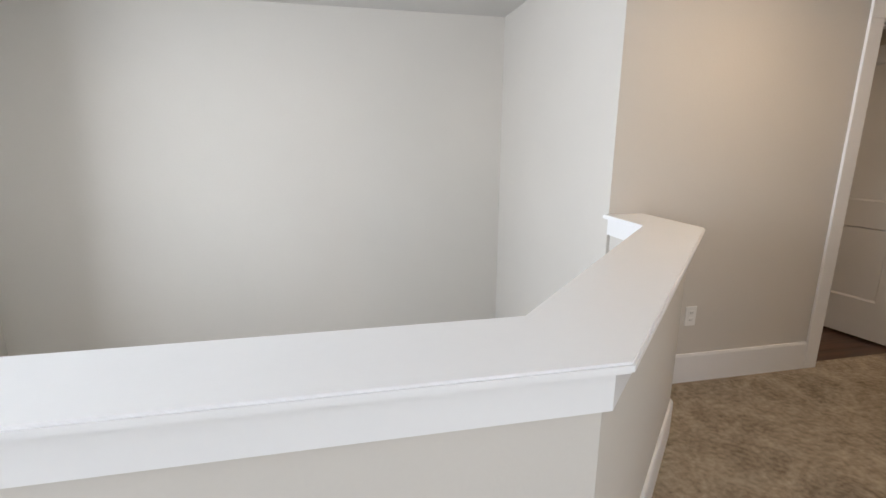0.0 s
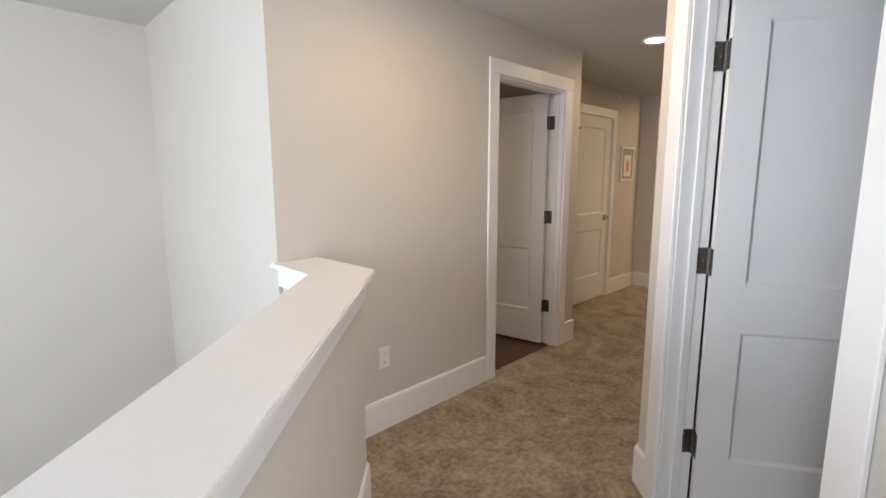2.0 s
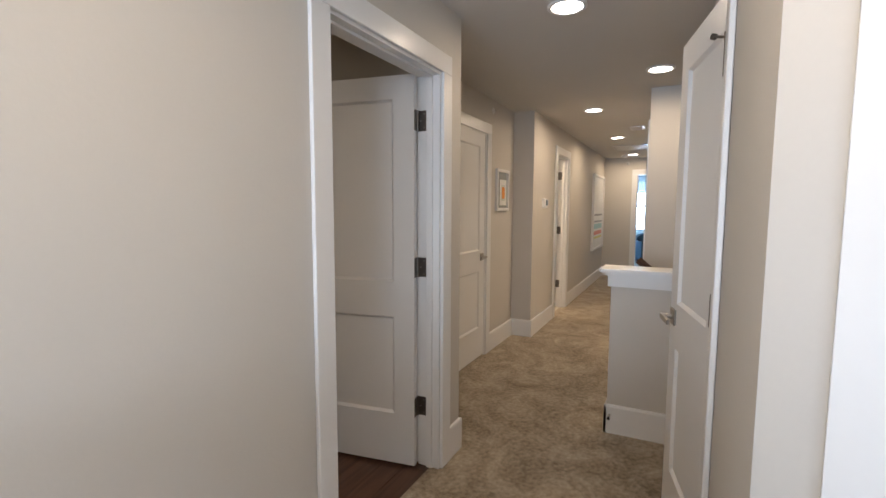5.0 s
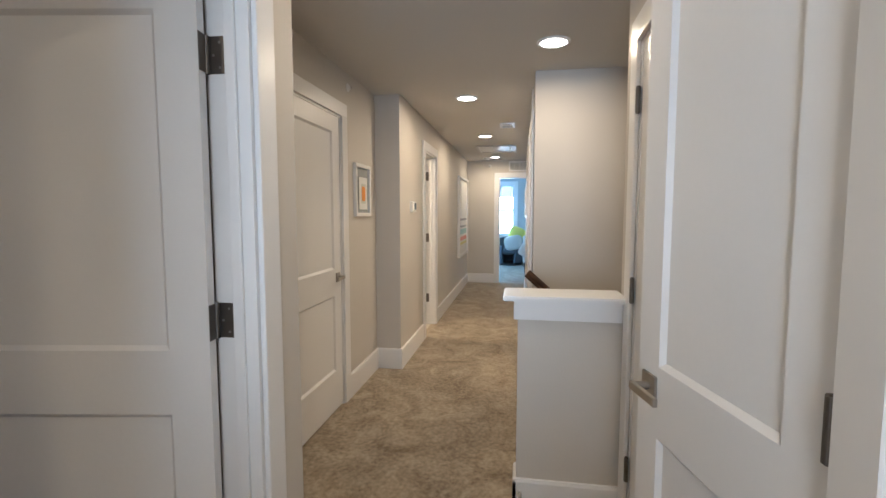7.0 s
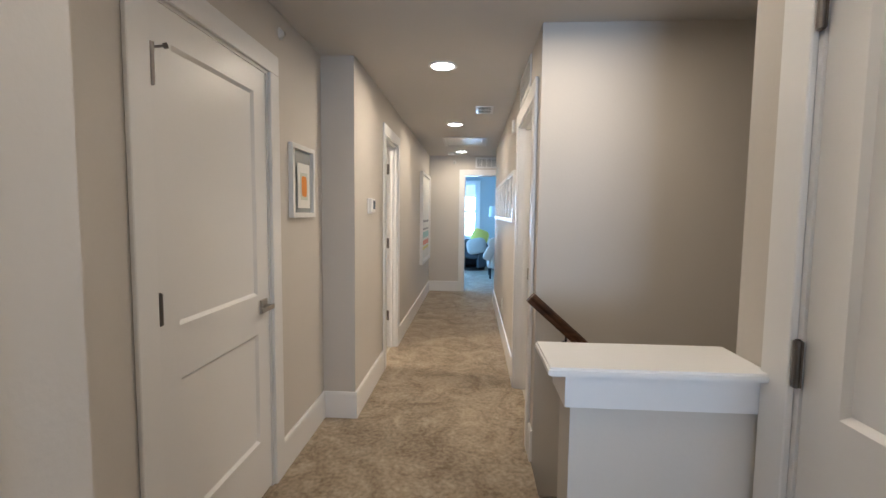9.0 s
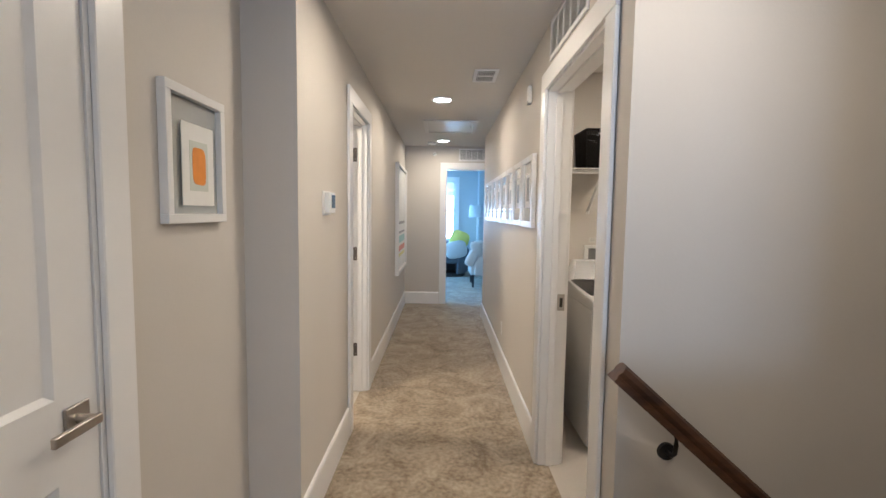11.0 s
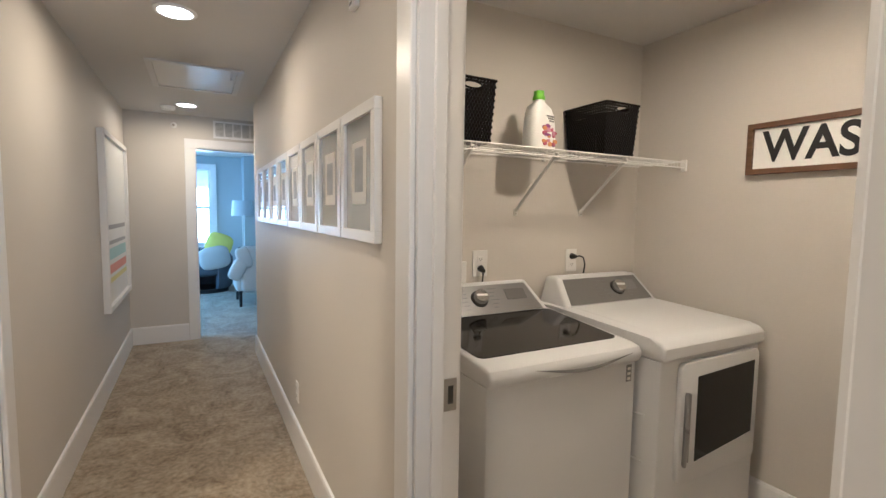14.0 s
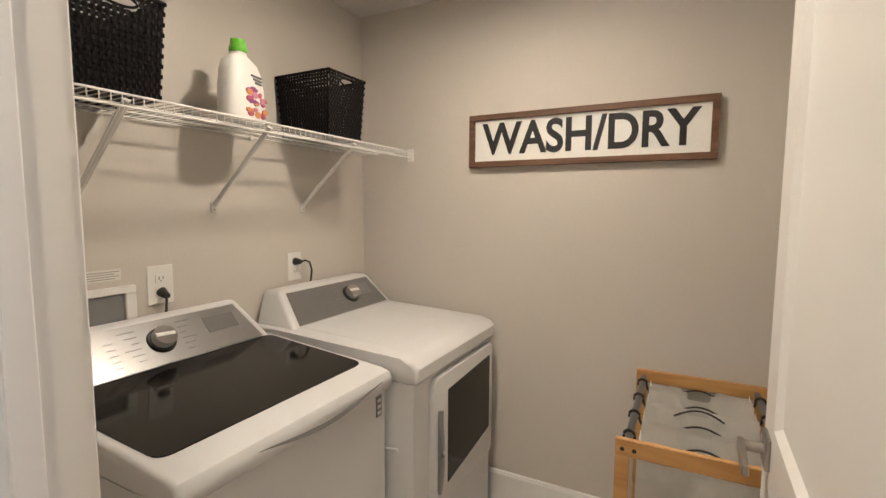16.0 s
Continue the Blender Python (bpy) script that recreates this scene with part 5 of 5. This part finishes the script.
for y in (2.787, 3.073):
    box(bm, 16.22, 16.24, y - 0.008, y + 0.008, 0.795, 1.415), box(bm, 16.25, 16.27, y - 0.008, y + 0.008, 1.465, 2.105)
wpart("muntin", bm, M_TRIM, win)
bm = bmesh.new()
box(bm, 16.14, 16.20, 2.38, 3.48, 0.625, 0.655, 0.004)
wpart("window_sill", bm, M_TRIM, win)
bm = bmesh.new()
for k in range(14):
    box(bm, 16.202, 16.212, 2.51, 3.35, 1.80 + 0.025 * k, 1.823 + 0.025 * k, 0.002)
wpart("pleated_shade", bm, M_SHADE, win, "half-lowered pleated shade")
for nm, z0, z1, x in (("pane", 0.795, 1.415, 16.230), ("pane", 1.465, 2.105, 16.261)):
    bm = bmesh.new()
    box(bm, x - 0.002, x + 0.002, 2.545, 3.315, z0, z1)
    pn = wpart(nm, bm, glass_material("window_glass"), win)
    pn.visible_shadow = False
bm = bmesh.new()
box(bm, 17.5, 17.52, 0.5, 6.0, -2.0, 4.5)
whole("backdrop", bm, M_SKYGLOW, "bright hazy daylight outside the window", "backdrop", kind="structure")


def cushion(bm, c, sx, sy, sz, m=None):
    r = bmesh.ops.create_uvsphere(bm, u_segments=20, v_segments=12, radius=1.0)
    for v in r["verts"]:
        p = v.co
        f = [math.copysign(abs(a) ** 0.6, a) for a in p]
        v.co = Vector((f[0] * sx, f[1] * sy, f[2] * sz))
    if m:
        bmesh.ops.transform(bm, matrix=m, verts=r["verts"])
    bmesh.ops.translate(bm, vec=c, verts=r["verts"])


ac = thing("swivel_chair", pose(15.42, 2.62, 0), "slate blue barrel armchair beside the window", "armchair")
bm = bmesh.new()
n_ = 40
prof = [(0.40, 0.06), (0.43, 0.10), (0.445, 0.36)]
outer, inner = [], []
for k in range(n_ + 1):
    a = math.radians(-155 + 310 * k / n_)
    ht = 0.52 + 0.22 * (0.5 + 0.5 * math.cos(a)) ** 1.3
    ca, sa = math.cos(a), math.sin(a)
    outer.append([bm.verts.new((15.42 + r_ * ca, 2.62 + r_ * sa, z)) for r_, z in ((0.37, 0.07), (0.41, 0.12), (0.42, 0.40), (0.42, ht - 0.04), (0.39, ht), (0.33, ht - 0.02), (0.31, 0.30), (0.31, 0.07))])
for a, b in zip(outer, outer[1:]):
    for j in range(8):
        bm.faces.new((a[j], b[j], b[(j + 1) % 8], a[(j + 1) % 8]))
bm.faces.new(outer[0]), bm.faces.new(outer[-1][::-1])
wpart("back", bm, M_SOFA, ac, "curved slate upholstered back", smooth=True)
bm = bmesh.new()
cushion(bm, (15.36, 2.62, 0.36), 0.31, 0.31, 0.09)
wpart("seat", bm, M_SOFA, ac, smooth=True)
bm = bmesh.new()
cyl(bm, (15.42, 2.62, 0.0), (15.42, 2.62, 0.07), 0.34, n=36)
wpart("base", bm, M_INK, ac)
bm = bmesh.new()
cushion(bm, (15.30, 2.42, 0.80), 0.10, 0.21, 0.20, Matrix.Rotation(0.35, 4, 'X'))
whole("yellow_pillow", bm, M_YELLOW, "bright yellow scatter pillow on the armchair", "pillow", smooth=True)
bm = bmesh.new()
cushion(bm, (15.08, 2.50, 0.60), 0.09, 0.24, 0.19, Matrix.Rotation(-0.2, 4, 'X'))
whole("pale_pillow", bm, M_CREAM, "pale lavender scatter pillow on the armchair", "pillow", smooth=True)

wc = thing("cream_armchair", pose(13.95, 1.85, 0), "cream upholstered armchair with a draped throw", "armchair")
bm = bmesh.new()
box(bm, 13.66, 13.82, 1.52, 2.20, 0.22, 0.88)
rounded(bm, 0.05, 4)
wpart("backrest", bm, M_CREAM, wc, smooth=True)
for y in (1.50, 2.14):
    bm = bmesh.new()
    box(bm, 13.72, 14.42, y, y + 0.13, 0.22, 0.62)
    rounded(bm, 0.045, 4)
    wpart("arm", bm, M_CREAM, wc, smooth=True)
bm = bmesh.new()
box(bm, 13.80, 14.44, 1.62, 2.15, 0.20, 0.47)
rounded(bm, 0.04, 3)
wpart("seat", bm, M_CREAM, wc, smooth=True)
for x in (13.72, 14.36):
    for y in (1.56, 2.21):
        bm = bmesh.new()
        cyl(bm, (x, y, 0.0), (x, y, 0.23), 0.018, 0.026, n=12)
        wpart("leg", bm, M_INK, wc)
bm = bmesh.new()
cushion(bm, (13.68, 2.24, 0.56), 0.07, 0.10, 0.17, Matrix.Rotation(0.5, 4, 'X'))
cushion(bm, (13.68, 2.16, 0.72), 0.06, 0.10, 0.16, Matrix.Rotation(-0.3, 4, 'X'))
whole("knitted_throw", bm, M_CREAM, "pale knitted throw draped over the armchair corner", "throw", smooth=True)
bm = bmesh.new()
cushion(bm, (13.70, 2.19, 0.84), 0.05, 0.05, 0.035)
whole("dark_toy", bm, M_INK, "small dark soft object on the chair back", "ornament", smooth=True)

fl = thing("floor_lamp", pose(15.55, 2.02, 0), "floor lamp with a pale drum shade", "floor lamp")
bm = bmesh.new()
lathe(bm, [(0.14, 0.0), (0.14, 0.015), (0.03, 0.03)], 28)
part("base", bm, M_NICKEL, fl, smooth=True)
bm = bmesh.new()
cyl(bm, (0, 0, 0.02), (0, 0, 1.45), 0.011, n=14)
part("pole", bm, M_WHITEP, fl)
bm = bmesh.new()
n_ = 36
ra = [(0.185, 1.30), (0.165, 1.57), (0.161, 1.57), (0.181, 1.30)]
rg = [[bm.verts.new((r_ * math.cos(2 * math.pi * k / n_), r_ * math.sin(2 * math.pi * k / n_), z)) for k in range(n_)] for r_, z in ra]
for j in range(4):
    for k in range(n_):
        bm.faces.new((rg[j][k], rg[j][(k + 1) % n_], rg[(j + 1) % 4][(k + 1) % n_], rg[(j + 1) % 4][k]))
part("shade", bm, M_SHADE, fl, "pale fabric drum shade", smooth=True)
bv = thing("bedroom_vent", pose(15.07, 2.42, CEIL), "small ceiling supply vent in the bedroom", "vent")
bm = bmesh.new()
for k in range(7):
    box(bm, -0.07, 0.07, -0.14 + 0.04 * k, -0.12 + 0.04 * k, -0.009, -0.001)
part("slats", bm, M_PRINT_SHADE, bv)
bm = bmesh.new()
box(bm, -0.085, 0.085, -0.16, 0.16, -0.006, -0.0005)
part("frame", bm, M_TRIM, bv)

# unseen windows behind the walk: landing ones added for the fill, stairwell one inferred
for nm, m, w, h in (("unseen_window_2", pose(-0.15, -1.2, 0.5, 0, 0, 0), 2.1, 1.65), ("window_3", pose(-2.05, 2.0, 0.5, 0, 0, 90), 1.5, 1.6), ("unseen_window_4", pose(-2.05, 0.1, 0.6, 0, 0, 90), 1.45, 1.5)):
    wv = thing(nm, m, "plain white framed window, added out of view", "window", kind="structure")
    bm = bmesh.new()
    for x0, x1, z0, z1 in ((0, w, 0, 0.05), (0, w, h - 0.05, h), (0, 0.05, 0.05, h - 0.05), (w - 0.05, w, 0.05, h - 0.05)):
        box(bm, x0, x1, -0.10 if nm == "unseen_window_2" else 0.02, -0.02 if nm == "unseen_window_2" else 0.10, z0, z1)
    part("window_frame", bm, M_TRIM, wv)
